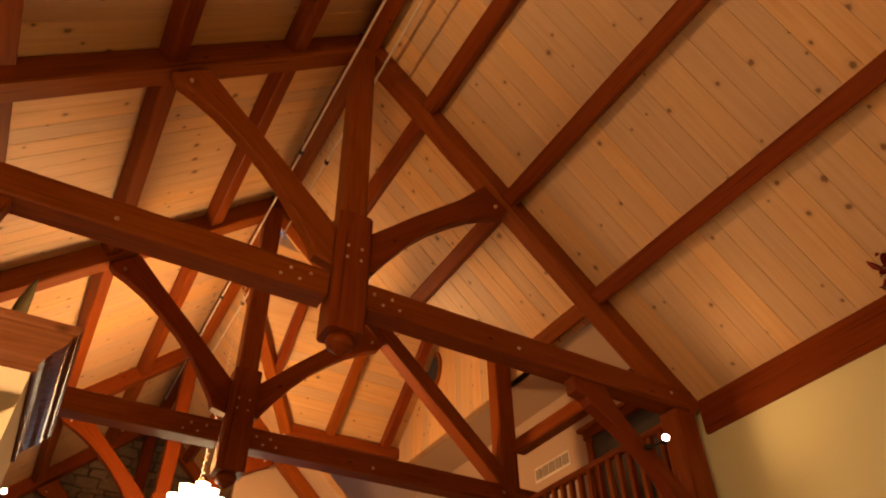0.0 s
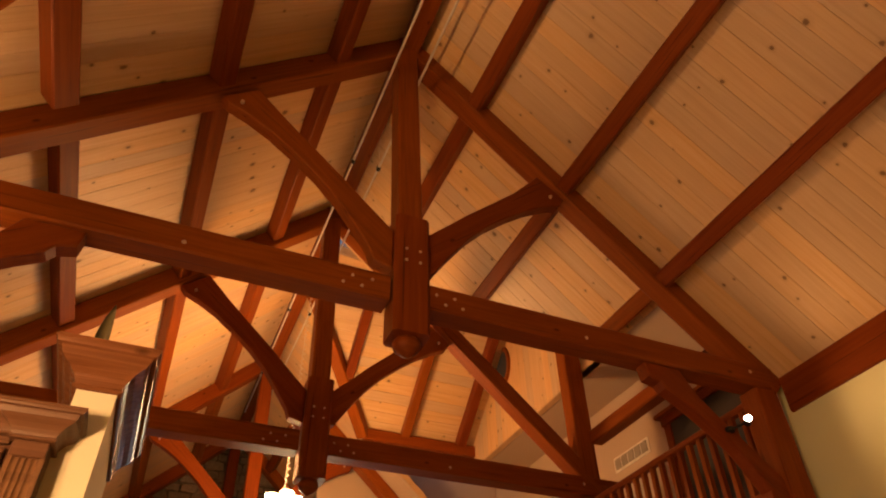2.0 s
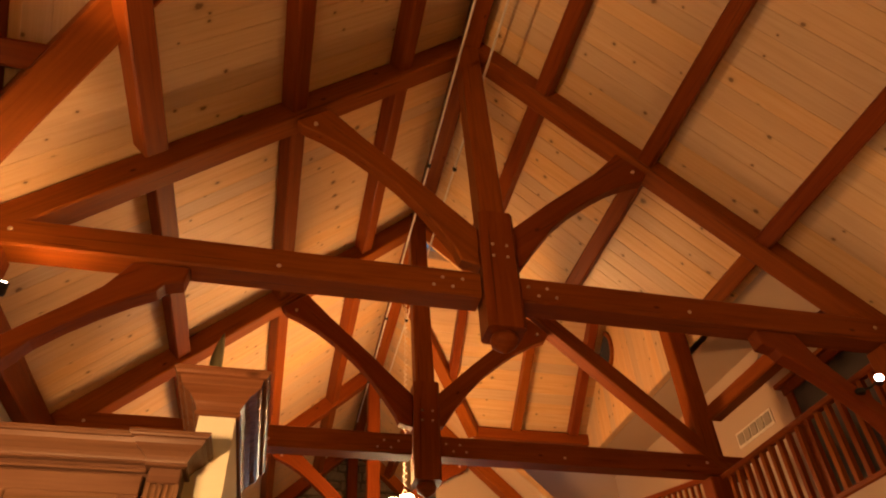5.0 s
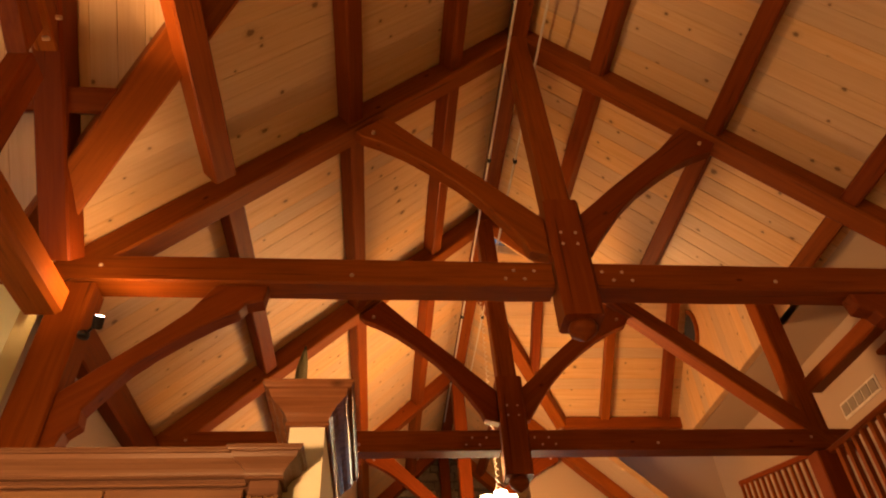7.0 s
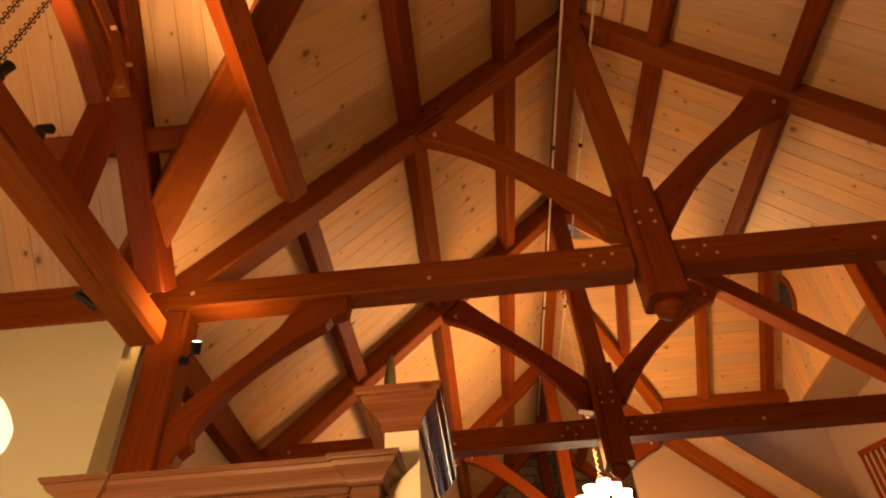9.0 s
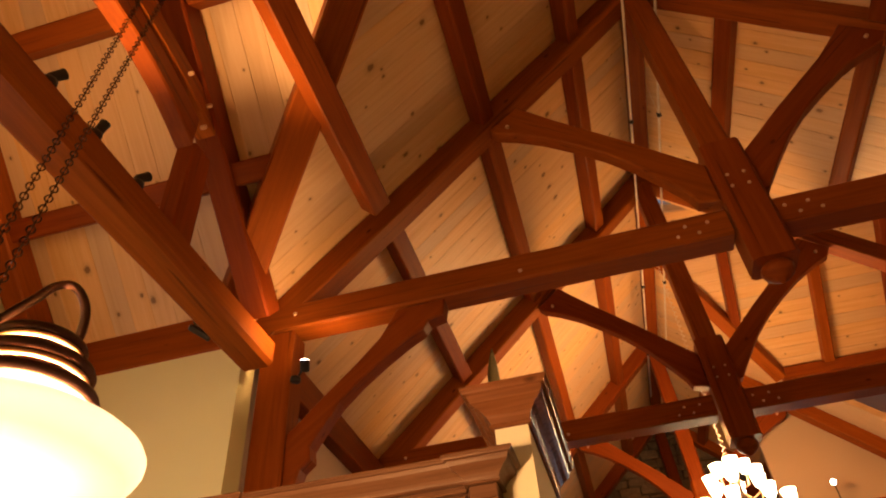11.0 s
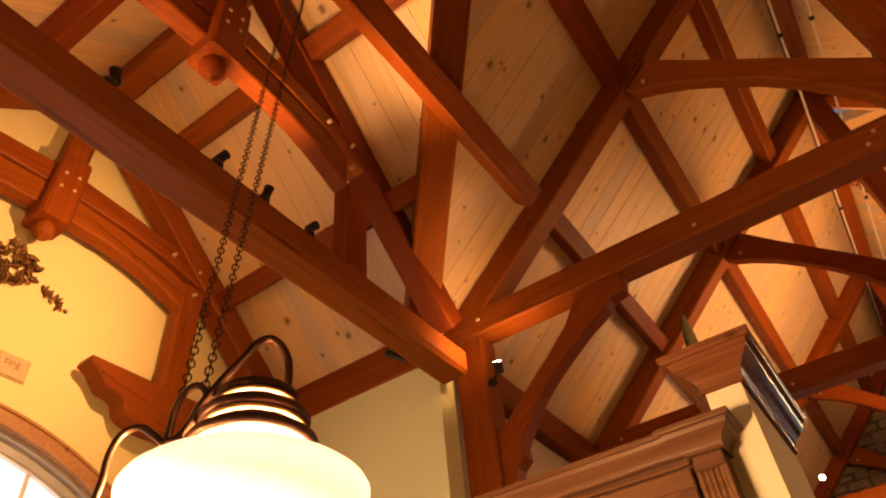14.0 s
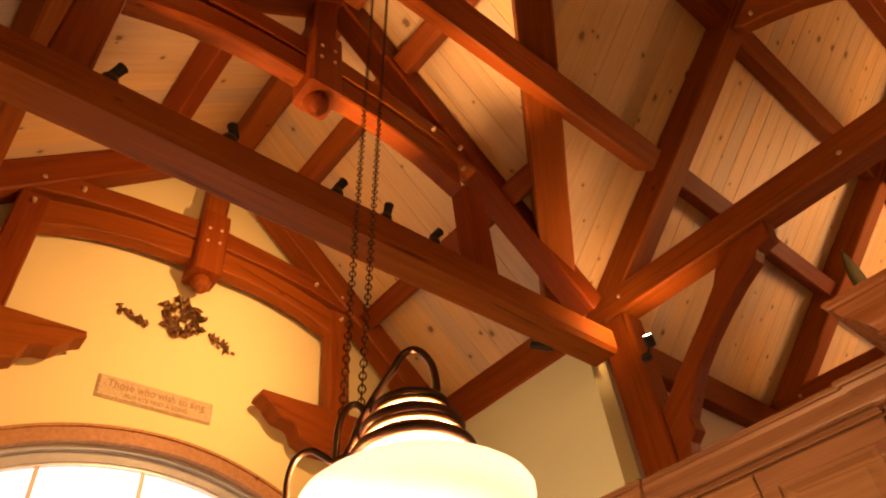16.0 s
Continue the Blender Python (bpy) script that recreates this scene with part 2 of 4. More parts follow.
def box(x0, y0, z0, x1, y1, z1, bevel=0.0):
    bm = bmesh.new()
    bmesh.ops.create_cube(bm, size=1, matrix=Matrix.Translation(((x0 + x1) / 2, (y0 + y1) / 2, (z0 + z1) / 2)) @ Matrix.Diagonal((abs(x1 - x0), abs(y1 - y0), abs(z1 - z0), 1)))
    if bevel:
        bmesh.ops.bevel(bm, geom=bm.edges[:], offset=bevel, segments=1, affect="EDGES")
    return bm


def along(p0, p1, up=(0, 0, 1)):
    x = (Vector(p1) - Vector(p0)).normalized()
    y = Vector(up).cross(x).normalized()
    z = x.cross(y)
    return Matrix((x, y, z)).transposed().to_4x4(), (Vector(p1) - Vector(p0)).length


def beam(name, p0, p1, w, h, parent=None, up=(0, 0, 1), material=None, label="", bevel=0.014, rag=0.004):
    """A timber on the centre line p0 to p1: w across, h deep along up, with eased and slightly uneven arrises."""
    r, ln = along(p0, p1, up)
    bm = bmesh.new()
    n = max(2, int(ln / 0.35))
    b = bevel
    sec = [(-w / 2 + b, -h / 2), (w / 2 - b, -h / 2), (w / 2, -h / 2 + b), (w / 2, h / 2 - b), (w / 2 - b, h / 2), (-w / 2 + b, h / 2), (-w / 2, h / 2 - b), (-w / 2, -h / 2 + b)]
    rings = []
    ph = random.random() * 50
    for i in range(n + 1):
        x = ln * i / n
        k = 1 if 0 < i < n else 0
        rings.append([bm.verts.new((x, sy + rag * k * noise.noise((x * 1.7 + ph, j, 0)), sz + rag * k * noise.noise((x * 1.7 + ph, j, 9)))) for j, (sy, sz) in enumerate(sec)])
    for a, c in zip(rings, rings[1:]):
        for j in range(8):
            bm.faces.new((a[j], a[(j + 1) % 8], c[(j + 1) % 8], c[j]))
    bm.faces.new(rings[0][::-1])
    bm.faces.new(rings[-1])
    bmesh.ops.recalc_face_normals(bm, faces=bm.faces[:])
    return part(name, bm, material or TIMBER, parent, label, Matrix.Translation(p0) @ r)


def slab_profile(name, pts, t, plane, at, parent=None, material=None, label="", bevel=0.012):
    """A sawn shape: an outline in a vertical plane, t thick. plane 'x': points are (x, z) about y=at; 'y': (y, z) about x=at. Local x follows the outline's longest way."""
    a = Vector((*pts[0], 0)).xy
    far = max((Vector(p) for p in pts), key=lambda p: (p - a).length)
    d = (far - a).normalized()
    bm = bmesh.new()
    loc = [((Vector(p) - a).dot(d), (Vector(p) - a).dot(Vector((-d.y, d.x)))) for p in pts]
    f = bm.faces.new([bm.verts.new((u, -t / 2, v)) for u, v in loc])
    ext = bmesh.ops.extrude_face_region(bm, geom=[f])
    bmesh.ops.translate(bm, verts=[e for e in ext["geom"] if isinstance(e, bmesh.types.BMVert)], vec=(0, t, 0))
    bmesh.ops.recalc_face_normals(bm, faces=bm.faces[:])
    if bevel:
        rim = [e for e in bm.edges if abs(e.verts[0].co.y - e.verts[1].co.y) < 1e-5]
        bmesh.ops.bevel(bm, geom=rim, offset=bevel, segments=1, affect="EDGES", clamp_overlap=True)
    if plane == "x":
        m = Matrix(((d.x, 0, -d.y, a.x), (0, 1, 0, at), (d.y, 0, d.x, a.y), (0, 0, 0, 1)))
    else:
        m = Matrix(((0, -1, 0, at), (d.x, 0, -d.y, a.x), (d.y, 0, d.x, a.y), (0, 0, 0, 1)))
    return part(name, bm, material or TIMBER, parent, label, m)


def lathe(name, prof, material, parent=None, label="", m=None, seg=32, smooth=True):
    """A turned shape: prof is (radius, z)."""
    bm = bmesh.new()
    rings = [[bm.verts.new((r * math.cos(2 * math.pi * k / seg), r * math.sin(2 * math.pi * k / seg), z)) for k in range(seg)] for r, z in prof]
    for a, c in zip(rings, rings[1:]):
        for k in range(seg):
            bm.faces.new((a[k], a[(k + 1) % seg], c[(k + 1) % seg], c[k]))
    if prof[0][0] > 1e-4:
        bm.faces.new(rings[0][::-1])
    if prof[-1][0] > 1e-4:
        bm.faces.new(rings[-1])
    bmesh.ops.remove_doubles(bm, verts=bm.verts[:], dist=1e-5)
    bmesh.ops.recalc_face_normals(bm, faces=bm.faces[:])
    for f in bm.faces:
        f.smooth = smooth
    return part(name, bm, material, parent, label, m)


def tube(name, pts, r, material, parent=None, label="", seg=10, closed=False):
    """A round bar through points."""
    bm = bmesh.new()
    P = [Vector(p) for p in pts]
    rings = []
    prev = None
    for i, p in enumerate(P):
        if closed:
            t = (P[(i + 1) % len(P)] - P[i - 1]).normalized()
        else:
            t = (P[min(i + 1, len(P) - 1)] - P[max(i - 1, 0)]).normalized()
        if prev is None:
            u = t.orthogonal().normalized()
        else:
            u = (prev - t * prev.dot(t)).normalized()
        prev = u
        v = t.cross(u)
        rr = r(i / max(1, len(P) - 1)) if callable(r) else r
        rings.append([bm.verts.new(p + (u * math.cos(2 * math.pi * k / seg) + v * math.sin(2 * math.pi * k / seg)) * rr) for k in range(seg)])
    pairs = list(zip(rings, rings[1:])) + ([(rings[-1], rings[0])] if closed else [])
    for a, c in pairs:
        for k in range(seg):
            bm.faces.new((a[k], a[(k + 1) % seg], c[(k + 1) % seg], c[k]))
    if not closed:
        bm.faces.new(rings[0][::-1])
        bm.faces.new(rings[-1])
    bmesh.ops.recalc_face_normals(bm, faces=bm.faces[:])
    for f in bm.faces:
        f.smooth = True
    return part(name, bm, material, parent, label)


def clip(poly, lo, hi):
    """A convex polygon cut to lo <= v <= hi."""
    for bound, sign in ((lo, 1), (hi, -1)):
        out = []
        for i, p in enumerate(poly):
            q = poly[(i + 1) % len(poly)]
            dp, dq = sign * (p[1] - bound), sign * (q[1] - bound)
            if dp >= 0:
                out.append(p)
            if dp * dq < 0:
                s = dp / (dp - dq)
                out.append((p[0] + (q[0] - p[0]) * s, p[1] + (q[1] - p[1]) * s))
        poly = out
        if len(poly) < 3:
            return []
    return poly


def boarding(name, origin, u, v, poly, width=0.185, gap=0.002, label="whitewashed knotty pine board ceiling with dark knots", category="ceiling"):
    """Boards along u, side by side along v, cut to a convex outline given in (u, v); the room is on the -n side."""
    u, v = Vector(u).normalized(), Vector(v).normalized()
    n = u.cross(v)
    if n.z < 0:
        n = -n
    bm = bmesh.new()
    v0, v1 = min(p[1] for p in poly), max(p[1] for p in poly)
    a = math.floor(v0 / width) * width
    ch = 0.003 if gap > 0.001 else 0.0022
    while a < v1:
        c = clip(poly, a + gap / 2, a + width - gap / 2)
        if len(c) >= 3:
            inner = clip(poly, a + gap / 2 + ch, a + width - gap / 2 - ch)
            dz = 0.0015 * random.uniform(-1, 1)
            up = 0.022
            top = [bm.verts.new((p[0], p[1], up)) for p in c]
            mid = [bm.verts.new((p[0], p[1], 0.004 + dz)) for p in c]
            k = len(c)
            for i in range(k):
                bm.faces.new((mid[i], mid[(i + 1) % k], top[(i + 1) % k], top[i]))
            if len(inner) == k:
                low = [bm.verts.new((p[0], p[1], dz)) for p in inner]
                for i in range(k):
                    bm.faces.new((low[i], low[(i + 1) % k], mid[(i + 1) % k], mid[i]))
                bm.faces.new(low)
            else:
                bm.faces.new(mid)
        a += width
    # backing sheet
    bt = [bm.verts.new((p[0], p[1], 0.026)) for p in poly]
    tp = [bm.verts.new((p[0], p[1], 0.12)) for p in poly]
    bk = [bm.faces.new(bt), bm.faces.new(tp[::-1])]
    for i in range(len(poly)):
        bk.append(bm.faces.new((bt[i], bt[(i + 1) % len(poly)], tp[(i + 1) % len(poly)], tp[i])))
    for f in bk:
        f.material_index = 1
    bmesh.ops.recalc_face_normals(bm, faces=bm.faces[:])
    m = Matrix((u, v, n)).transposed().to_4x4()
    if m.determinant() < 0:
        m = Matrix((u, -v, n)).transposed().to_4x4()
        bmesh.ops.scale(bm, verts=bm.verts[:], vec=(1, -1, 1))
        bmesh.ops.reverse_faces(bm, faces=bm.faces[:])
    ob = part(name, bm, PINE, None, "", Matrix.Translation(origin) @ m)
    ob.data.materials.append(GAP)
    return tagged(ob, label, category, kind="structure")


def wall(name, b, mat, label):
    return tagged(part(name, b, mat), label, "wall", kind="structure")


# ---- setting: floor, walls, ceilings ----
tagged(part("floor", box(-6, YBACK, -0.1, 9, YEND, 0), FLOOR), "brown oak floor below the timber frame", "floor", kind="structure")

K = math.hypot(1, SL)              # slope length for a metre of plan


def side_slope(name, s, y0, y1, d0, d1, cut=None):
    """Boards of the main roof: s is -1 for west, 1 for east; d is the plan distance from the ridge."""
    poly = cut or [(d0 * K, y0), (d1 * K, y0), (d1 * K, y1), (d0 * K, y1)]
    return boarding(name, (XC, 0, APEX), (s, 0, -SL), (0, 1, 0), poly, gap=0.002 if "far" in name or "end" in name else 0.0007)


XV = XC - (APEX - CAPEX) / SL      # where the cross ridge dies into the west slope
DV = XC - XV
DN = DV + (YN - YC)
DW = XC - XW + 0.25
YTB = 7.45                    # the main roof's far end
side_slope("ceiling_east_near", 1, YBACK, YT1 + 0.12, 0, XE - XC + 0.3)
side_slope("ceiling_east_far", 1, 0, 0, 0, 0, [(0, YT1 + 0.12), (2.95 * K, YT1 + 0.12), (2.95 * K, 5.30), (0.8 * K, YTB), (0, YTB)])
side_slope("ceiling_west_far", -1, YN, YEND, 0, DW)
side_slope("ceiling_west_valley_north", -1, 0, 0, 0, 0, [(0, YC), (DV * K, YC), (DN * K, YN), (0, YN)])
side_slope("ceiling_west_valley_south", -1, 0, 0, 0, 0, [(0, YS), (DN * K, YS), (DV * K, YC), (0, YC)])
side_slope("ceiling_west_back", -1, YBACK, YS, 0, DW)


def cross_slope(name, s):
    h = (YN - YC) if s > 0 else (YC - YS)
    poly = [(0, XV), (0, XG - 0.2), (h * K, XG - 0.2), (h * K, XV - h)]
    return boarding(name, (0, YC, CAPEX), (0, s, -SL), (1, 0, 0), poly, gap=0.0007)


cross_slope("ceiling_cross_north", 1)
cross_slope("ceiling_cross_south", -1)
KF = math.hypot(1, SF)
YR = 8.35
YV, DF = YF - (APEX - ZF) / SF, (APEX - ZF) / SL      # where the far slope meets the ridge; its foot's distance from it
boarding("ceiling_far_slope", (0, YF, ZF), (1, 0, 0), (0, -1, SF), [(XC + DF, 0), (5.2, 0), (5.2, (YF - YR) * KF), (XC, (YF - YR) * KF), (XC, (YF - YV) * KF)])
side_slope("ceiling_east_end", 1, 0, 0, 0, 0, [(0, YV), (DF * K, YF), (DF * K, YEND), (0, YEND)])
low_end = side_slope("ceiling_east_end_low", 1, YF + 0.1, YEND, DF, XE - XC + 0.3)
low_end.data.materials[0] = LOFT
tagged(low_end, "beige plaster sloping ceiling beside the chimney", "ceiling", kind="structure")
ZN, SN = APEX - SL * 2.95, (far_z(YR) - APEX + SL * 2.95) / (YR - 5.30)
KN = math.hypot(1, SN)
boarding("ceiling_far_near_slope", (0, 5.30, ZN), (0, 1, SN), (1, 0, 0), [(0, XC + 2.95), (0, 6.3), (3.05 * KN, 6.3), (3.05 * KN, XC), (2.30 * KN, XC + 0.7)])


wall("wall_east", box(XE + 0.04, YBACK, 0, XE + 0.25, YT1 + 0.1, 3.2 + CZ), PALE, "pale green plaster side wall under the plate")
wall("wall_cross_north", box(XG - 0.2, YN, 0, -2.345, YN + 0.2, 2.9 + CZ), PALE, "pale green plaster wall below a timber plate")
wall("wall_cross_south", box(XG - 0.2, YS - 0.2, 0, XW, YS, 2.9 + CZ), PALE, "pale green plaster wall of the bay")
wall("wall_west_far", box(XW - 0.25, YN + 0.2, 0, XW - 0.05, YEND, 3.1 + CZ), LOFT, "beige plaster wall below the eaves")
wall("wall_west_back", box(XW - 0.2, YBACK, 0, XW, YS - 0.2, 3.1 + CZ), PALE, "pale green plaster wall of the room")
wall("wall_end", box(-3, YEND, 0, 9, YEND + 0.2, APEX + 0.1), LOFT, "beige plaster end wall behind the chimney")
wall("wall_back", box(-6, YBACK - 0.2, 0, 9, YBACK, APEX), PALE, "pale green plaster back wall of the room")
wall("wall_loft", box(6.1, YT1 + 0.1, 0, 6.3, YEND, 5.2 + CZ), LOFT, "beige plaster loft wall with a vent")
wall("wall_loft_return", box(XE + 0.25, YT1 - 0.1, 0, 6.3, YT1 + 0.1, 5.0 + CZ), LOFT, "beige plaster return wall of the loft")
tagged(part("ceiling_loft", box(5.2, YT1 + 0.14, 4.909 + CZ, 6.3, YTB - 0.12, 5.1 + CZ), LOFT), "flat beige plaster ceiling over the loft", "ceiling", kind="structure")
tagged(part("ceiling_loft_far", box(5.34, YTB - 0.115, 4.914 + CZ, 6.3, YF + 0.1, 5.1 + CZ), LOFT), "flat beige plaster ceiling over the far loft", "ceiling", kind="structure")
bm = bmesh.new()
quad = [(XC + d, y, main_z(XC + d) + 0.01) for d, y in ((2.95, YT1 + 0.14), (3.42, YT1 + 0.14), (3.42, 5.0), (2.95, 5.3))]
qa = [bm.verts.new(p) for p in quad]
qb = [bm.verts.new((x, y, z + 0.1)) for x, y, z in quad]
bm.faces.new(qa)
bm.faces.new(qb[::-1])
for k in range(4):
    bm.faces.new((qa[k], qa[(k + 1) % 4], qb[(k + 1) % 4], qb[k]))
bmesh.ops.recalc_face_normals(bm, faces=bm.faces[:])
tagged(part("ceiling_loft_slope", bm, LOFT), "beige plaster strip of sloping ceiling", "ceiling", kind="structure")
gw = boarding("wall_pine_gable", (5.2, 0, 4.909 + CZ), (0, 0, 1), (0, 1, 0), [(0, 4.6), (0, YF), (0.43, YF), (3.41, 7.1), (3.0, 4.6)], 0.185, label="pine board clerestory wall with an oval window", category="wall")
gw.matrix_world = Matrix(((0, 0, 1, 5.2), (0, 1, 0, 0), (1, 0, 0, 4.909 + CZ), (0, 0, 0, 1)))
tagged(part("loft_floor", box(4.95, YT1 + 0.1, 1.95 + CZ, 6.1, YF, 2.15 + CZ), LOFT), "beige edged loft floor slab", "floor", kind="structure")


# gable wall with its arched window: outline pieces round the opening
def gable_wall():
    bm = bmesh.new()
    R, zc, hw = 2.16, None, 1.22
    top = 2.28 + CZ
    zc = top - R
    zs = zc + math.sqrt(R * R - hw * hw)
    arc = [(WY + hw * math.cos(math.pi * i / 24) * 1.0, 0) for i in range(25)]
    arc = [(y, zc + math.sqrt(R * R - (y - WY) ** 2)) for y, _ in arc]
    x0, x1 = XG - 0.3, XG
    top_l = [(YS - 0.2, cross_z(YS)), (YC, CAPEX + 0.1), (YN + 0.2, cross_z(YN))]

    def prism(pts):
        a = [bm.verts.new((x1, y, z)) for y, z in pts]
        b = [bm.verts.new((x0, y, z)) for y, z in pts]
        bm.faces.new(a)
        bm.faces.new(b[::-1])
        for i in range(len(pts)):
            bm.faces.new((a[i], a[(i + 1) % len(pts)], b[(i + 1) % len(pts)], b[i]))
    prism([(YS - 0.2, 0), (WY - hw, 0), (WY - hw, cross_z(WY - hw)), (YS - 0.2, cross_z(YS - 0.2))])
    prism([(WY + hw, 0), (YN + 0.2, 0), (YN + 0.2, cross_z(YN + 0.2)), (WY + hw, cross_z(WY + hw))])
    prism([(WY - hw, 0), (WY + hw, 0), (WY + hw, 0.9), (WY - hw, 0.9)])
    for (ya, za), (yb, zb) in zip(arc, arc[1:]):
        prism([(ya, za), (ya, cross_z(ya)), (yb, cross_z(yb)), (yb, zb)])
    bmesh.ops.recalc_face_normals(bm, faces=bm.faces[:])
    return wall("wall_gable", bm, YELLOW, "warm yellow plaster gable wall with an arched window"), arc, zs, hw


WY = 1.36
_, ARC, ZSPRING, HW = gable_wall()
win = thing("window_1", "wide arched window with a wooden casing, bright daylight outside", "window", kind="structure")


def arch_band(name, r0, r1, x0, x1, mat, label=""):
    """A curved band following the window head, from radius offset r0 to r1 outward."""
    zc = 2.28 + CZ - 2.16
    bm = bmesh.new()
    rings = []
    for i in range(33):
        y = WY + (HW + max(r0, 0)) * math.cos(math.pi * i / 32)
        a = math.asin(max(-1, min(1, (y - WY) / 2.16)))
        pts = [(x, WY + (2.16 + r) * math.sin(a), zc + (2.16 + r) * math.cos(a)) for x, r in ((x1, r0), (x1, r1), (x0, r1), (x0, r0))]
        rings.append([bm.verts.new(p) for p in pts])
    for a, c in zip(rings, rings[1:]):
        for k in range(4):
            bm.faces.new((a[k], a[(k + 1) % 4], c[(k + 1) % 4], c[k]))
    bm.faces.new(rings[0])
    bm.faces.new(rings[-1][::-1])
    bmesh.ops.recalc_face_normals(bm, faces=bm.faces[:])
    return part(name, bm, mat, win, label)


arch_band("casing", -0.045, 0.045, XG, XG + 0.03, PINKWOOD, "flat pinkish wood arched casing")
arch_band("casing_edge", 0.045, 0.062, XG, XG + 0.045, CARVED, "dark outer bead")
arch_band("jamb_lining", -0.045, 0.0, XG - 0.14, XG - 0.002, PINKWOOD)
arch_band("sash", -0.14, -0.045, XG - 0.14, XG - 0.07, SASH, "grey white sash bar")
arch_band("inner_bead", -0.075, -0.045, XG - 0.07, XG - 0.03, SASH, "grey stop bead")
arch_band("glazing_bead", -0.155, -0.14, XG - 0.14, XG - 0.085, STEEL, "pale glazing bead")
for s in (-1, 1):
    part("side_casing", box(XG, WY + s * HW, 0.8, XG + 0.03, WY + s * (HW + 0.115), ZSPRING - 0.02), PINKWOOD, win)
    part("side_lining", box(XG - 0.24, WY + s * (HW - 0.03), 0.9, XG - 0.004, WY + s * (HW - 0.001), ZSPRING - 0.02), PINKWOOD, win)
part("pane", box(XG - 0.134, WY - HW, 0.9, XG - 0.124, WY + HW, 2.26 + CZ), SKYPANE, win, "bright window glass")
for y in (-0.62, 0.0, 0.62):
    part("glazing_bar", box(XG - 0.122, WY + y - 0.012, 0.9, XG - 0.10, WY + y + 0.012, 2.20 + CZ - 0.1 * abs(y)), VENTW, win)
part("glazing_bar", box(XG - 0.122, WY - HW, 1.55 + CZ, XG - 0.101, WY + HW, 1.575 + CZ), VENTW, win)


# ---- the main trusses ----
def pegs(spots, y, parent, r=0.014):
    for x, z in spots:
        lathe("peg", [(0.0, 0.008), (r * 0.8, 0.008), (r, 0.0), (r, -0.02)], PEG, parent, "", Matrix.Translation((x, y, z)) @ Matrix.Rotation(radians(90), 4, "X"), 10, False)


def truss(y, d=0.22, overrun=0.0):
    """A king-post truss across the main roof; y is its near face."""
    tr = thing("roof_truss", "stained timber king-post truss with curved struts and pegged joints", "roof truss", "main roof trusses")
    yc = y + d / 2
    for s in (-1, 1):
        beam("tie_beam", (XC + s * 0.12, yc, CZ + 3.225), (XC + s * (XE - XC - 0.06 if s < 0 or not overrun else overrun), yc, CZ + 3.225), d, 0.24, tr)
        x = XC + s * (XE - XC + 0.06)
        rh = 0.215 if s > 0 else 0.245
        n = Vector((-s * SL, 0, -1)).normalized() * (rh / 2 + 0.005)
        p0, p1 = Vector((x, yc, main_z(x))), Vector((XC + s * 0.10, yc, main_z(XC + s * 0.10)))
        beam("rafter", p0 + n, p1 + n, d, rh, tr, up=(s * SL, 0, 1))

        def mir(pts):
            return [(XC + s * a, CZ + b) for a, b in pts]
        low, deep = (0.05, 0.05) if s > 0 else (0.0, 0.012)
        slab_profile("strut", mir([(0.10, 3.44), (0.26, 3.48), (0.30, 3.60 - deep), (0.42, 3.78 - deep), (0.60, 4.03 - deep), (0.80, 4.25 - deep), (1.04, 4.46 - deep), (1.26, 4.63 - deep), (1.48, 4.76 - deep), (1.66, 4.84 - deep), (1.72, 4.90), (1.44, 5.13), (1.14, 4.83 - low), (0.85, 4.56 - low), (0.6, 4.33 - low), (0.37, 4.10 - low), (0.10, 3.84 - low)]), 0.125, "x", y + 0.085, tr)
        if s < 0 or not overrun:
            slab_profile("knee_brace", mir([(3.56, 2.17), (3.16, 2.54), (2.98, 2.70), (2.80, 2.88), (2.66, 3.11), (2.28, 3.11), (2.30, 2.97), (2.42, 2.94), (2.46, 2.88), (2.62, 2.79), (2.78, 2.68), (2.96, 2.54), (3.11, 2.40), (3.24, 2.22), (3.32, 2.10), (3.31, 2.01), (3.38, 1.95), (3.44, 1.74), (3.56, 1.58)]), 0.14, "x", yc, tr)
        x = XC + s * 3.63
        beam("post", (x, yc, 0), (x, yc, CZ + 3.08), d, 0.27, tr, up=(1, 0, 0))
        pegs([(XC + s * 2.35 * 0.71, CZ + 3.18), (XC + s * 3.5, CZ + 3.24), (XC + s * 1.55, CZ + 4.86)], y - 0.002, tr, 0.018)
        pegs([(XC + s * a, CZ + b) for a, b in ((0.27, 3.25), (0.35, 3.17), (0.43, 3.25), (0.50, 3.17))], y - 0.002, tr)
    beam("king_post", (XC + 0.045, yc, CZ + 3.9), (XC - 0.035, yc, APEX - 0.1), d, 0.225, tr, up=(1, 0, 0))
    beam("king_post_foot", (XC + 0.055, yc - 0.02, CZ + 2.82), (XC + 0.05, yc - 0.02, CZ + 4.00), d + 0.05, 0.305, tr, up=(1, 0, 0), bevel=0.03)
    lathe("pendant", [(0.0, -0.16), (0.015, -0.15), (0.06, -0.12), (0.10, -0.085), (0.112, -0.04), (0.10, -0.012), (0.085, 0.0), (0.085, 0.02)], TIMBER, tr, "", Matrix.Translation((XC + 0.055, yc - 0.02, CZ + 2.82)), 20)
    pegs([(XC + 0.052 + a, CZ + b) for a, b in ((-0.06, 3.62), (0.06, 3.62), (-0.06, 3.50), (0.06, 3.50))], y - 0.047, tr)
    return tr


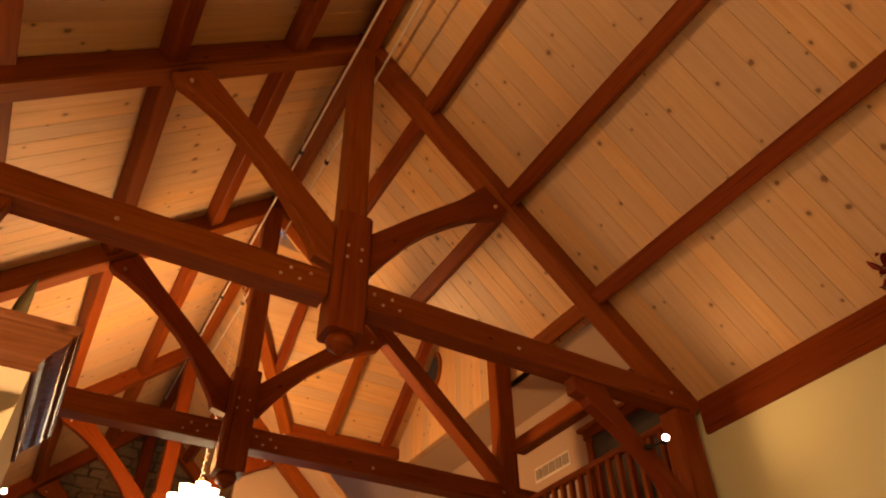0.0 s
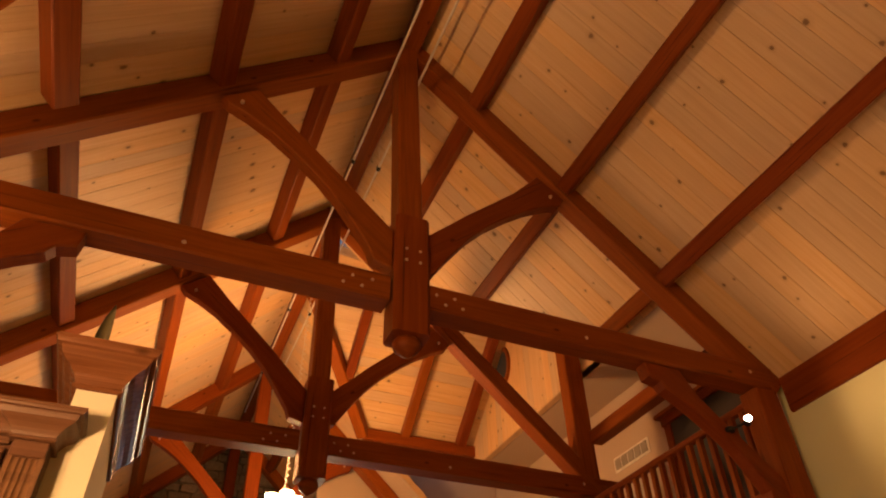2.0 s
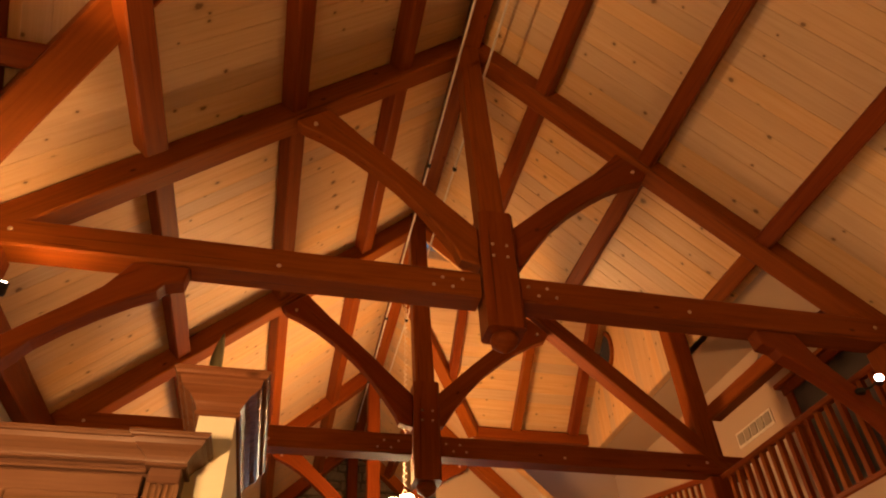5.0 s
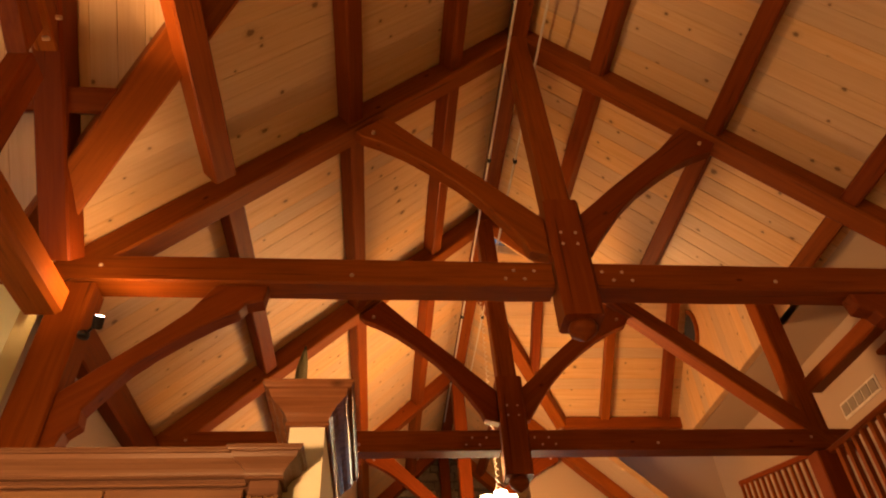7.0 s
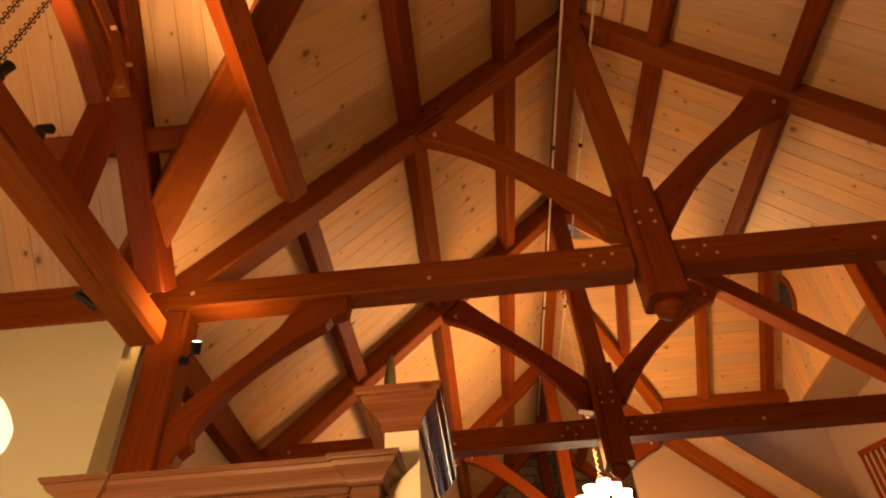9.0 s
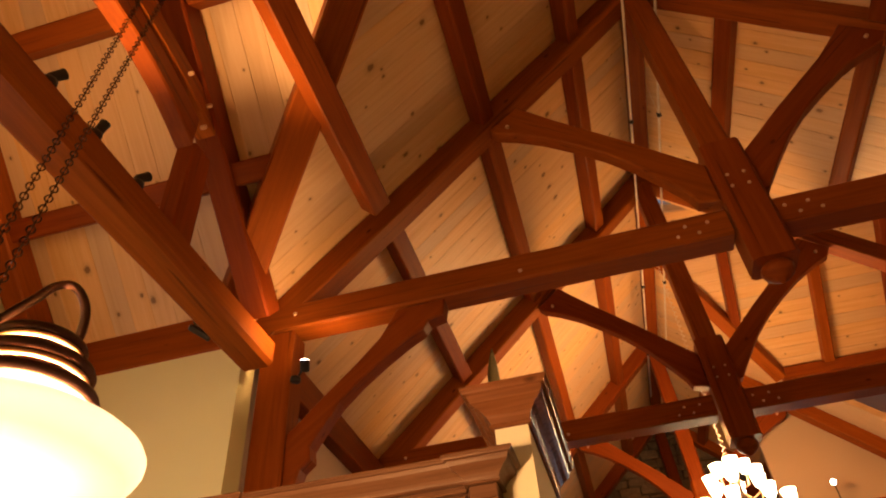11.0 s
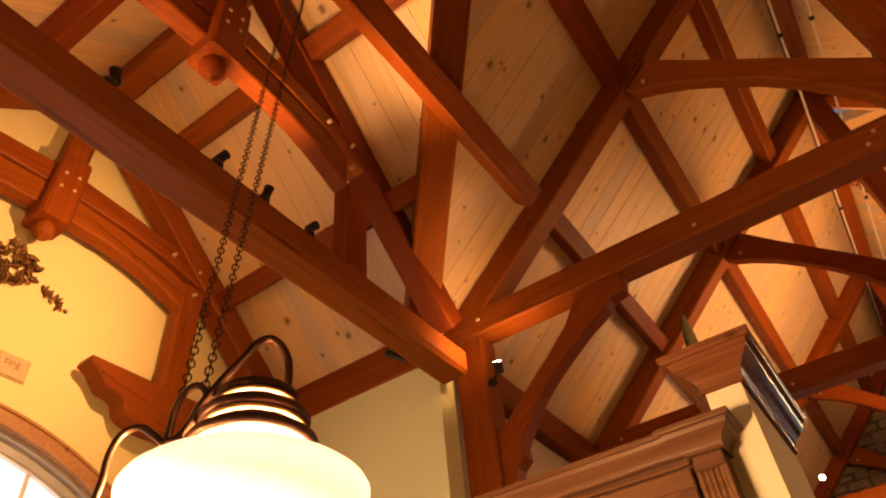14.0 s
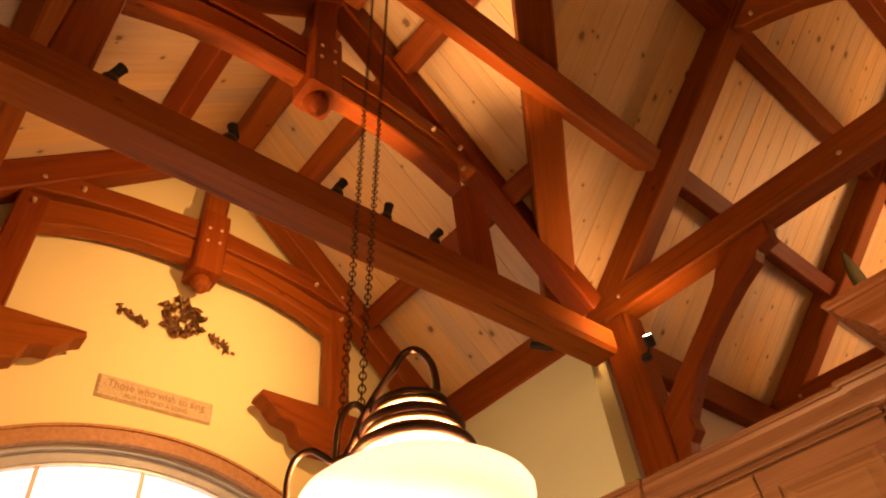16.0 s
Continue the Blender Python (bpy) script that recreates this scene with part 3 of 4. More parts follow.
for ty in (YT1, YT2, 11.2, 14.5):
    truss(ty, overrun=4.06 if ty == YT2 else 0.0)

tagged(beam("ridge_beam", (XC, YBACK, APEX - 0.15), (XC, YEND, APEX - 0.15), 0.20, 0.28), "long stained timber ridge beam", "ridge beam", kind="structure")


def purlin(p0, p1, up, w=0.17, h=0.19, label="stained timber purlin under pine boards"):
    return tagged(beam("purlin", p0, p1, w, h, up=up), label, "purlin", "roof purlins")


for s in (-1, 1):
    for i, d in enumerate((0.855, 1.835, 2.83)):
        n = Vector((-s * SL, 0, -1)).normalized() * 0.10
        x = XC + s * d
        up = (s * SL, 0, 1)
        zz = main_z(x)

        def at(y):
            return Vector((x, y, zz)) + n
        bays = [(YT1 + 0.22, YT2), (YT2 + 0.22, 11.2), (11.42, 14.5)]
        if s > 0:
            bays = [(YT1 + 0.22, min(YT2, 8.05 - d)), (max(11.42, YV + d * SL / SF + 0.1), 14.5)]
            if d < 1.0:
                bays.append((YT2 + 0.22, YTB))
        for ya, yb in bays:
            purlin(at(ya), at(yb), up)
        if s < 0 and i == 2:
            purlin((-1.305, YBACK, CZ + 3.975), (-1.305, 3.735, CZ + 3.975), (-SL, 0, 1), 0.19, 0.19, "free-hanging stained timber purlin passing under the valley rafters")
        elif s > 0:
            purlin(at(YBACK), at(YT1), up)
        else:
            purlin(at(YC + max(0.12, d - DV + 0.1)), at(YT1), up)
            purlin(at(YBACK), at(YC - max(0.12, d - DV + 0.1)), up)
tagged(beam("plate_east", (XE + 0.1, YBACK, CZ + 3.07), (XE + 0.1, YT1, CZ + 3.07), 0.2, 0.36), "stained timber wall plate", "plate", kind="structure")
tagged(beam("plate_west", (XW - 0.02, YT1 + 0.22, CZ + 3.02), (XW - 0.02, YT2, CZ + 3.02), 0.2, 0.32), "stained timber wall plate", "plate", kind="structure")
tagged(beam("plate_west_far", (XW - 0.02, YT2 + 0.22, CZ + 3.02), (XW - 0.02, 11.2, CZ + 3.02), 0.2, 0.32), "stained timber wall plate", "plate", kind="structure")
tagged(beam("plate_cross", (XG, YN + 0.08, CZ + 3.03), (-2.4, YN + 0.08, CZ + 3.03), 0.2, 0.34), "stained timber wall plate of the bay", "plate", kind="structure")
tagged(beam("plate_cross_south", (XG, YS - 0.08, CZ + 3.03), (-2.4, YS - 0.08, CZ + 3.03), 0.2, 0.34), "stained timber wall plate of the bay", "plate", kind="structure")
for s, yy in ((1, YN), (-1, YS)):
    v0 = Vector((XC - DN, yy, cross_z(yy) - 0.11))
    v1 = Vector((XV, YC, CAPEX - 0.13))
    tagged(beam("valley_rafter", v0, v1, 0.26, 0.20), "broad stained timber valley rafter", "valley rafter", "valley rafters")


# ---- the cross gable's frame ----
tagged(beam("spanning_beam", (BEAM_X, YS - 0.1, CZ + 2.735), (BEAM_X, 3.76, CZ + 2.735), 0.25, 0.22, bevel=0.03), "heavy stained beam across the bay carrying spotlights", "beam")


def gable_truss(xf, yk, dz, kind, wide):
    tr = thing("gable_truss", "stained timber gable truss with arched chords and a pegged king post", "roof truss", "gable trusses")
    d = 0.20
    xc = xf - d / 2
    for s in (-1, 1):
        y = YC + s * (YN - YC) + (0.05 if s > 0 else -0.05)
        n = Vector((0, -s * SL, -1)).normalized() * 0.127
        p0, p1 = Vector((xc, y, cross_z(y))), Vector((xc, YC + s * 0.08, cross_z(YC + s * 0.08)))
        beam("rafter", p0 + n, p1 + n, d, 0.245, tr, up=(0, s * SL, 1))

        def mir(pts):
            return [(yk + s * a * wide, CZ + b + dz) for a, b in pts]
        slab_profile("arched_chord", mir([(0.08, 3.79), (0.42, 3.775), (0.62, 3.74), (0.80, 3.69), (0.96, 3.62), (1.12, 3.54), (1.12, 3.80), (0.96, 3.86), (0.7, 3.93), (0.42, 3.98), (0.08, 4.0)]), 0.135, "y", xc, tr)
        slab_profile("upper_chord", mir([(0.08, 4.02), (0.5, 4.0), (0.85, 3.95), (1.2, 3.86), (1.38, 3.84), (1.30, 4.04), (1.05, 4.10), (0.5, 4.18), (0.08, 4.22)]), 0.15, "y", xc, tr)
        if kind == "hammer":
            beam("strut", (xc, yk + s * 1.14 * wide, CZ + 2.72), (xc, yk + s * 1.14 * wide, CZ + 3.78), 0.15, 0.2, tr, up=(0, 1, 0))
            end = (YN - yk) if s > 0 else (yk - YS)
            out = 0.09 if s < 0 else 0.0
            hp = [(yk + s * (a + out * (a < 1.1)), CZ + b + out * 0.3) for a, b in ((end, 2.40), (1.06, 2.42), (0.98, 2.44), (0.92, 2.47), (0.88, 2.56), (0.84, 2.58), (0.75, 2.595), (0.71, 2.63), (0.65, 2.70), (0.58, 2.735), (0.59, 2.78), (end, 2.78))]
            slab_profile("hammer_beam", hp, 0.18, "y", xc, tr)
            xp = xf + 0.003
        else:
            beam("strut", (xc, yk + s * 1.22 * wide, CZ + 2.845), (xc, yk + s * 1.22 * wide, CZ + 3.62), 0.15, 0.2, tr, up=(0, 1, 0))
            xp = xf + 0.003
        for a, b in ((0.9, 4.02), (1.14, 3.98), (1.14, 3.74)):
            lathe("peg", [(0.0, 0.008), (0.012, 0.008), (0.016, 0.0), (0.016, -0.03)], PEG, tr, "", Matrix.Translation((xp, yk + s * a * wide, CZ + b + dz)) @ Matrix.Rotation(radians(90), 4, "Y"), 10, False)
    beam("king_post", (xc, yk, CZ + 4.2 + dz), (xc, yk + 0.02, CAPEX - 0.1), d - 0.04, 0.19, tr, up=(0, 1, 0))
    beam("king_post_foot", (xc + 0.02, yk, CZ + 3.66 + dz), (xc + 0.02, yk, CZ + 4.30 + dz), d + 0.05, 0.235, tr, up=(0, 1, 0), bevel=0.02)
    lathe("pendant", [(0.0, -0.15), (0.012, -0.13), (0.05, -0.11), (0.075, -0.075), (0.08, -0.03), (0.065, 0.0), (0.065, 0.02)], TIMBER, tr, "", Matrix.Translation((xc + 0.02, yk, CZ + 3.66 + dz)), 18)
    for a, b in ((-0.05, 4.10), (0.05, 4.12), (-0.05, 3.96), (0.05, 3.98)):
        lathe("peg", [(0.0, 0.008), (0.011, 0.008), (0.014, 0.0), (0.014, -0.02)], PEG, tr, "", Matrix.Translation((xc + d / 2 + 0.047, yk + a, CZ + b + dz)) @ Matrix.Rotation(radians(90), 4, "Y"), 10, False)
    return tr


gable_truss(-2.10, 1.26, 0.05, "open", 1.06)
gable_truss(-4.00, 1.39, -0.04, "hammer", 1.11)
tagged(beam("cross_ridge_beam", (XG, YC + 0.05, CAPEX - 0.17), (XV - 0.1, YC + 0.05, CAPEX - 0.17), 0.2, 0.28), "stained timber ridge beam of the bay", "ridge beam", kind="structure")
for s in (-1, 1):
    for d in ((0.73, 1.72) if s < 0 else (0.65, 1.62)):
        y = YC + s * d
        n = Vector((0, -s * SL, -1)).normalized() * 0.10
        p = Vector((0, y, cross_z(y))) + n
        for xa, xb in ((XG, -4.2), (-4.0, -2.3), (-2.1, XV - d + 0.02)):
            if xb - xa > 0.1:
                purlin((xa, p.y, p.z), (xb, p.y, p.z), (0, s * SL, 1))

# ---- far end: slope rafters, header, lower truss ----
for x in (2.55, 3.83):
    yl = YF - 0.05 if x > XC + DF else YV + (x - XC) * SL / SF - 0.1
    a, b = Vector((x, yl, far_z(yl))), Vector((x, YR + 0.1, far_z(YR + 0.1)))
    n = Vector((0, -SF, -1)).normalized() * 0.09
    tagged(beam("jack_rafter", a + n, b + n, 0.15, 0.17, up=(0, SF, 1)), "stained timber rafter on the far slope", "rafter", "far slope rafters")
tagged(beam("far_header", (XC + DF, YF - 0.02, ZF - 0.10), (5.2, YF - 0.02, ZF - 0.10), 0.16, 0.2), "stained timber header below the far slope", "beam", kind="structure")
tagged(beam("valley_rafter", (XC + DF, YF, ZF - 0.1), (XC + 0.1, YV, APEX - 0.12), 0.2, 0.2), "stained timber valley rafter beyond the truss", "valley rafter", "valley rafters")
wall("wall_hall_east", box(2.6, 11.5, 2.2 + CZ, 6.1, 11.6, ZF + 0.3), LOFT, "beige plaster wall below the far slope")
tagged(beam("corner_rafter", (4.9, YF - 0.1, far_z(YF - 0.1) - 0.1), (4.9, YR, far_z(YR) - 0.1), 0.16, 0.2, up=(0, SF, 1)), "stained timber rafter beside the pine wall", "rafter", "far slope rafters")


# tall unseen daylight windows beside the chimney, added for the crown's cool reflection
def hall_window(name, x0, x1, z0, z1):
    w = thing(name, "unseen tall daylight window added low in the far hall", "window", kind="structure")
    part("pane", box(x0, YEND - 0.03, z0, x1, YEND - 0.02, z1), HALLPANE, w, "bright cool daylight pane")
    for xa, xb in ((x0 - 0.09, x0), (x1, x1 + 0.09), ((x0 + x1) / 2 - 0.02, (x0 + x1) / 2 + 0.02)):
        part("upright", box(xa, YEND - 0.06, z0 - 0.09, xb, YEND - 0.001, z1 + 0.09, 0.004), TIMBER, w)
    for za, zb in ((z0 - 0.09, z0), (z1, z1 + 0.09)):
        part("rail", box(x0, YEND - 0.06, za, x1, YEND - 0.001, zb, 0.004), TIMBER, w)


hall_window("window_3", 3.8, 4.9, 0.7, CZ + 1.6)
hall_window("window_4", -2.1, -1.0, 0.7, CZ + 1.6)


# stone chimney breast
chim = thing("chimney_breast", "rough grey-brown fieldstone chimney behind the trusses", "chimney")
slab_profile("core", [(-0.75, 0), (3.6, 0), (3.6, main_z(3.6) - 0.05), (XC, APEX - 0.05), (-0.75, main_z(-0.75) - 0.05)], 0.44, "x", 15.17, chim, MORTAR, bevel=0)


def stones():
    rnd = random.Random(4)
    z = 3.9 + CZ
    while z < 6.5 + CZ:
        h = rnd.uniform(0.10, 0.24)
        reach = (APEX - z - h) / SL
        x, x1 = max(-0.75, XC - reach), min(3.6, XC + reach)
        while x < x1 - 0.12:
            w = min(rnd.uniform(0.18, 0.50), x1 - x)
            bm = box(x + 0.012, 14.90 - rnd.uniform(0, 0.06), z + 0.012, x + w - 0.012, 14.96, z + h - 0.012)
            for vtx in bm.verts:
                vtx.co += Vector((rnd.uniform(-1, 1), rnd.uniform(-0.8, 0.8), rnd.uniform(-1, 1))) * 0.03
            bmesh.ops.bevel(bm, geom=bm.edges[:], offset=0.018, segments=1, affect="EDGES")
            part("stone", bm, STONE, chim)
            x += w
        z += h


# ---- loft ----
rail = thing("loft_railing", "stained wooden loft railing with square balusters", "railing")
beam("handrail", (5.10, YT1 + 0.25, CZ + 3.07), (5.10, 7.13, CZ + 3.07), 0.09, 0.07, rail)
beam("bottom_rail", (5.10, YT1 + 0.25, CZ + 2.24), (5.10, 7.13, CZ + 2.24), 0.07, 0.06, rail)
for i in range(17):
    y = YT1 + 0.40 + i * 0.16
    beam("baluster", (5.10, y, CZ + 2.26), (5.10, y, CZ + 3.04), 0.058, 0.058, rail, up=(0, 1, 0), bevel=0.005)
far_rail = thing("gallery_railing", "stained wooden gallery railing beyond the truss", "railing")
beam("handrail", (5.4, 7.55, CZ + 3.35), (5.4, 9.6, CZ + 3.75), 0.08, 0.07, far_rail)
for i in range(14):
    y = 7.65 + i * 0.15
    beam("baluster", (5.4, y, CZ + 2.15), (5.4, y, CZ + 3.36 + (y - 7.55) * 0.19), 0.04, 0.04, far_rail, up=(0, 1, 0), bevel=0.005)
tagged(beam("loft_beam", (5.22, YT1 + 0.22, CZ + 3.90), (5.22, 6.93, CZ + 3.90), 0.18, 0.19), "stained timber beam along the loft edge", "beam")
tagged(beam("loft_post", (5.05, 7.04, CZ + 3.35), (5.05, 7.04, CZ + 5.75), 0.22, 0.27, up=(1, 0, 0)), "stained timber post above the loft floor", "post")
vent = thing("wall_vent", "white slatted return-air vent on the loft wall", "vent")
part("frame", box(6.085, 6.93, CZ + 3.85, 6.10, 7.75, CZ + 4.07, 0.004), VENTW, vent)
# the shade between the slats is painted as darker panels
for i in range(5):
    part("slat_panel", box(6.075, 6.965 + i * 0.155, CZ + 3.885, 6.086, 7.095 + i * 0.155, CZ + 4.035), plain("vent_shadow", (0.30, 0.27, 0.22), 0.7) if i == 0 else bpy.data.materials["vent_shadow"], vent)
door = thing("door_1", "dark loft doorway with a stained crowned casing", "door", kind="structure")
# solid slab on the wall; the doorway's shade is in its dark colour
part("opening", box(6.06, 5.05, CZ + 2.15, 6.098, 6.40, CZ + 4.02), DARK, door)
for y in (4.93, 6.40):
    part("casing", box(6.04, y, CZ + 2.15, 6.10, y + 0.12, CZ + 4.02, 0.004), TIMBER, door)
part("head_casing", box(6.03, 4.90, CZ + 4.02, 6.10, 6.55, CZ + 4.14, 0.006), TIMBER, door)
part("crown", box(5.98, 4.84, CZ + 4.14, 6.10, 6.62, CZ + 4.20, 0.012), TIMBER, door)
oval = thing("window_2", "small oval window in the pine wall", "window", kind="structure")


def ellipse(name, ry, rz, hole, x0, x1, mat, parent, c):
    bm = bmesh.new()
    n = 28
    rings = []
    for x in (x0, x1):
        for k in ((1.0, hole) if hole else (1.0,)):
            rings.append([bm.verts.new((x, c[0] + ry * k * math.cos(2 * math.pi * i / n), c[1] + rz * k * math.sin(2 * math.pi * i / n))) for i in range(n)])
    if hole:
        o0, i0, o1, i1 = rings
        for i in range(n):
            j = (i + 1) % n
            for a, b in ((o0, i0), (i0, i1), (i1, o1), (o1, o0)):
                bm.faces.new((a[i], a[j], b[j], b[i]))
    else:
        o0, o1 = rings
        bm.faces.new(o0)
        bm.faces.new(o1)
        for i in range(n):
            j = (i + 1) % n
            bm.faces.new((o0[i], o0[j], o1[j], o1[i]))
    bmesh.ops.recalc_face_normals(bm, faces=bm.faces[:])
    return part(name, bm, mat, parent)


ellipse("frame", 0.27, 0.375, 0.78, 5.15, 5.195, TIMBER, oval, (9.2, CZ + 6.24))
ellipse("pane", 0.23, 0.31, None, 5.17, 5.185, plain("dusk_glass", (0.05, 0.06, 0.08), 0.1), oval, (9.2, CZ + 6.24))


# ---- partition with its crown, tall cabinet ----
def crown_run(name, x0, x1, yf, yb, prof, mat, parent=None, label=""):
    """A moulding round the front and both sides of a block: prof is (projection, z)."""
    bm = bmesh.new()
    rows = [[bm.verts.new(p) for p in ((x0 - o, yb, z), (x0 - o, yf - o, z), (x1 + o, yf - o, z), (x1 + o, yb, z))] for o, z in prof]
    for a, c in zip(rows, rows[1:]):
        for k in range(3):
            bm.faces.new((a[k], a[k + 1], c[k + 1], c[k]))
    bm.faces.new([rows[0][k] for k in range(4)])
    bm.faces.new([rows[-1][k] for k in range(3, -1, -1)])
    bm.faces.new([r[0] for r in rows] + [r[3] for r in rows[::-1]])
    bmesh.ops.recalc_face_normals(bm, faces=bm.faces[:])
    return part(name, bm, mat, parent, label)


def ogee(z0, z1, o0, o1):
    """A crown profile: bead, cove, ogee, fillet."""
    h, w = z1 - z0, o1 - o0
    return [(o0, z0), (o0 + 0.10 * w, z0), (o0 + 0.16 * w, z0 + 0.03 * h), (o0 + 0.16 * w, z0 + 0.08 * h), (o0 + 0.10 * w, z0 + 0.12 * h), (o0 + 0.14 * w, z0 + 0.20 * h), (o0 + 0.24 * w, z0 + 0.33 * h), (o0 + 0.40 * w, z0 + 0.46 * h), (o0 + 0.58 * w, z0 + 0.54 * h), (o0 + 0.70 * w, z0 + 0.62 * h), (o0 + 0.76 * w, z0 + 0.74 * h), (o0 + 0.78 * w, z0 + 0.80 * h), (o0 + 0.90 * w, z0 + 0.82 * h), (o0 + 0.94 * w, z0 + 0.88 * h), (o0 + w, z0 + 0.92 * h), (o0 + w, z1)]


pwall = thing("partition", "cream plaster partition end topped by a varnished wood crown", "wall", kind="structure")
part("plaster_wall", box(-0.352, 2.43, 0, -0.220, 3.30, 1.19 + CZ), CREAM, pwall)
crown_run("crown", -0.352, -0.220, 2.43, 3.26, ogee(1.185 + CZ, 1.335 + CZ, 0.0, 0.108), CROWN, pwall, "glossy varnished crown moulding")

cab = thing("tall_cabinet", "glazed brown kitchen cabinet with raised panels and crown moulding", "cabinet")
CX0, CX1, CF = -1.49, -0.352, 2.34
part("carcass", box(CX0, CF, 0.0, CX1, 2.80, 0.965 + CZ), CABINET, cab)
crown_run("crown", CX0 + 0.11, CX1 - 0.11, CF - 0.012, 2.80, ogee(0.948 + CZ, 1.03 + CZ, 0.0, 0.075), CABINET, cab)
for xr in (CX0 - 0.005, CX1 - 0.105):
    crown_run("crown_return", xr, xr + 0.11, CF - 0.03, 2.80, ogee(0.935 + CZ, 1.032 + CZ, 0.0, 0.075), CABINET, cab)
part("bead", box(CX0 + 0.11, CF - 0.022, 0.918 + CZ, CX1 - 0.11, CF - 0.001, 0.931 + CZ, 0.004), CABINET, cab)


def flutes(x0):
    bm = bmesh.new()
    x1, yf = x0 + 0.102, CF - 0.028
    n = 40
    zt, zb = 0.932 + CZ, 0.1
    top, bot = [], []
    for i in range(n + 1):
        x = x0 + (x1 - x0) * i / n
        u = (i / n - 0.14) / 0.72
        d = 0.0
        if 0 < u < 1:
            d = 0.009 * max(0.0, math.sin(math.pi * ((u * 4) % 1.0))) ** 0.6
        top.append(bm.verts.new((x, yf + d, zt - 0.05)))
        bot.append(bm.verts.new((x, yf + d, zb)))
    for i in range(n):
        bm.faces.new((top[i], top[i + 1], bot[i + 1], bot[i]))
    bmesh.ops.recalc_face_normals(bm, faces=bm.faces[:])
    return bm


for xr in (CX0 - 0.002, CX1 - 0.10):
    part("fluted_pilaster", flutes(xr), CABINET, cab)
    part("pilaster_block", box(xr, CF - 0.03, 0.882 + CZ, xr + 0.102, CF - 0.001, 0.934 + CZ, 0.004), CABINET, cab)


def cabinet_door(x0, x1):
    z0, z1 = 0.5, 0.905 + CZ
    dr = part("door", box(x0, CF - 0.022, z0, x1, CF - 0.002, z1, 0.003), CABINET, cab)
    w = 0.065
    for a in (box(x0, CF - 0.030, z1 - w, x1, CF - 0.021, z1, 0.004), box(x0, CF - 0.030, z0, x0 + w, CF - 0.021, z1 - w, 0.004), box(x1 - w, CF - 0.030, z0, x1, CF - 0.021, z1 - w, 0.004)):
        part("frame_rail", a, CABINET, dr)
    bm = bmesh.new()
    a = [bm.verts.new(p) for p in ((x0 + w + 0.012, CF - 0.0215, z0 + 0.1), (x1 - w - 0.012, CF - 0.0215, z0 + 0.1), (x1 - w - 0.012, CF - 0.0215, z1 - w - 0.012), (x0 + w + 0.012, CF - 0.0215, z1 - w - 0.012))]
    b = [bm.verts.new(p) for p in ((x0 + w + 0.05, CF - 0.031, z0 + 0.14), (x1 - w - 0.05, CF - 0.031, z0 + 0.14), (x1 - w - 0.05, CF - 0.031, z1 - w - 0.05), (x0 + w + 0.05, CF - 0.031, z1 - w - 0.05))]
    bm.faces.new(b)
    for k in range(4):
        bm.faces.new((a[k], a[(k + 1) % 4], b[(k + 1) % 4], b[k]))
    bmesh.ops.recalc_face_normals(bm, faces=bm.faces[:])
    part("raised_panel", bm, CABINET, dr)


cabinet_door(CX0 + 0.115, -0.925)
cabinet_door(-0.92, CX1 - 0.115)


def leaf_blade(ln, wd, bend=0.2, n=8):
    bm = bmesh.new()
    L, C2, R = [], [], []
    for i in range(n + 1):
        u = i / n
        w = wd * math.sin(math.pi * min(1, 0.08 + 0.92 * u)) ** 0.8 * (1 - 0.25 * u) + 0.002
        z = bend * ln * u * u
        L.append(bm.verts.new((ln * u, -w, z + 0.15 * w)))
        C2.append(bm.verts.new((ln * u, 0, z)))
        R.append(bm.verts.new((ln * u, w, z + 0.15 * w)))
    for i in range(n):
        bm.faces.new((L[i], L[i + 1], C2[i + 1], C2[i]))
        bm.faces.new((C2[i], C2[i + 1], R[i + 1], R[i]))
    bmesh.ops.solidify(bm, geom=bm.faces[:], thickness=0.006)
    for f in bm.faces:
        f.smooth = True
    return bm


orn = thing("leaf_ornament", "grey-green upright leaf ornament standing on the crown", "ornament")
part("stem_foot", box(-0.385, 2.55, 1.335 + CZ, -0.325, 2.63, 1.35 + CZ, 0.006), LEAF, orn)
for k, (tilt, spin) in enumerate(((82, 110),)):
    part("leaf", leaf_blade(0.31, 0.032, 0.14), LEAF, orn, "", Matrix.Translation((-0.355, 2.59, 1.345 + CZ)) @ Matrix.Rotation(radians(spin), 4, "Z") @ Matrix.Rotation(radians(-tilt), 4, "Y") @ Matrix.Rotation(radians(15), 4, "X"))


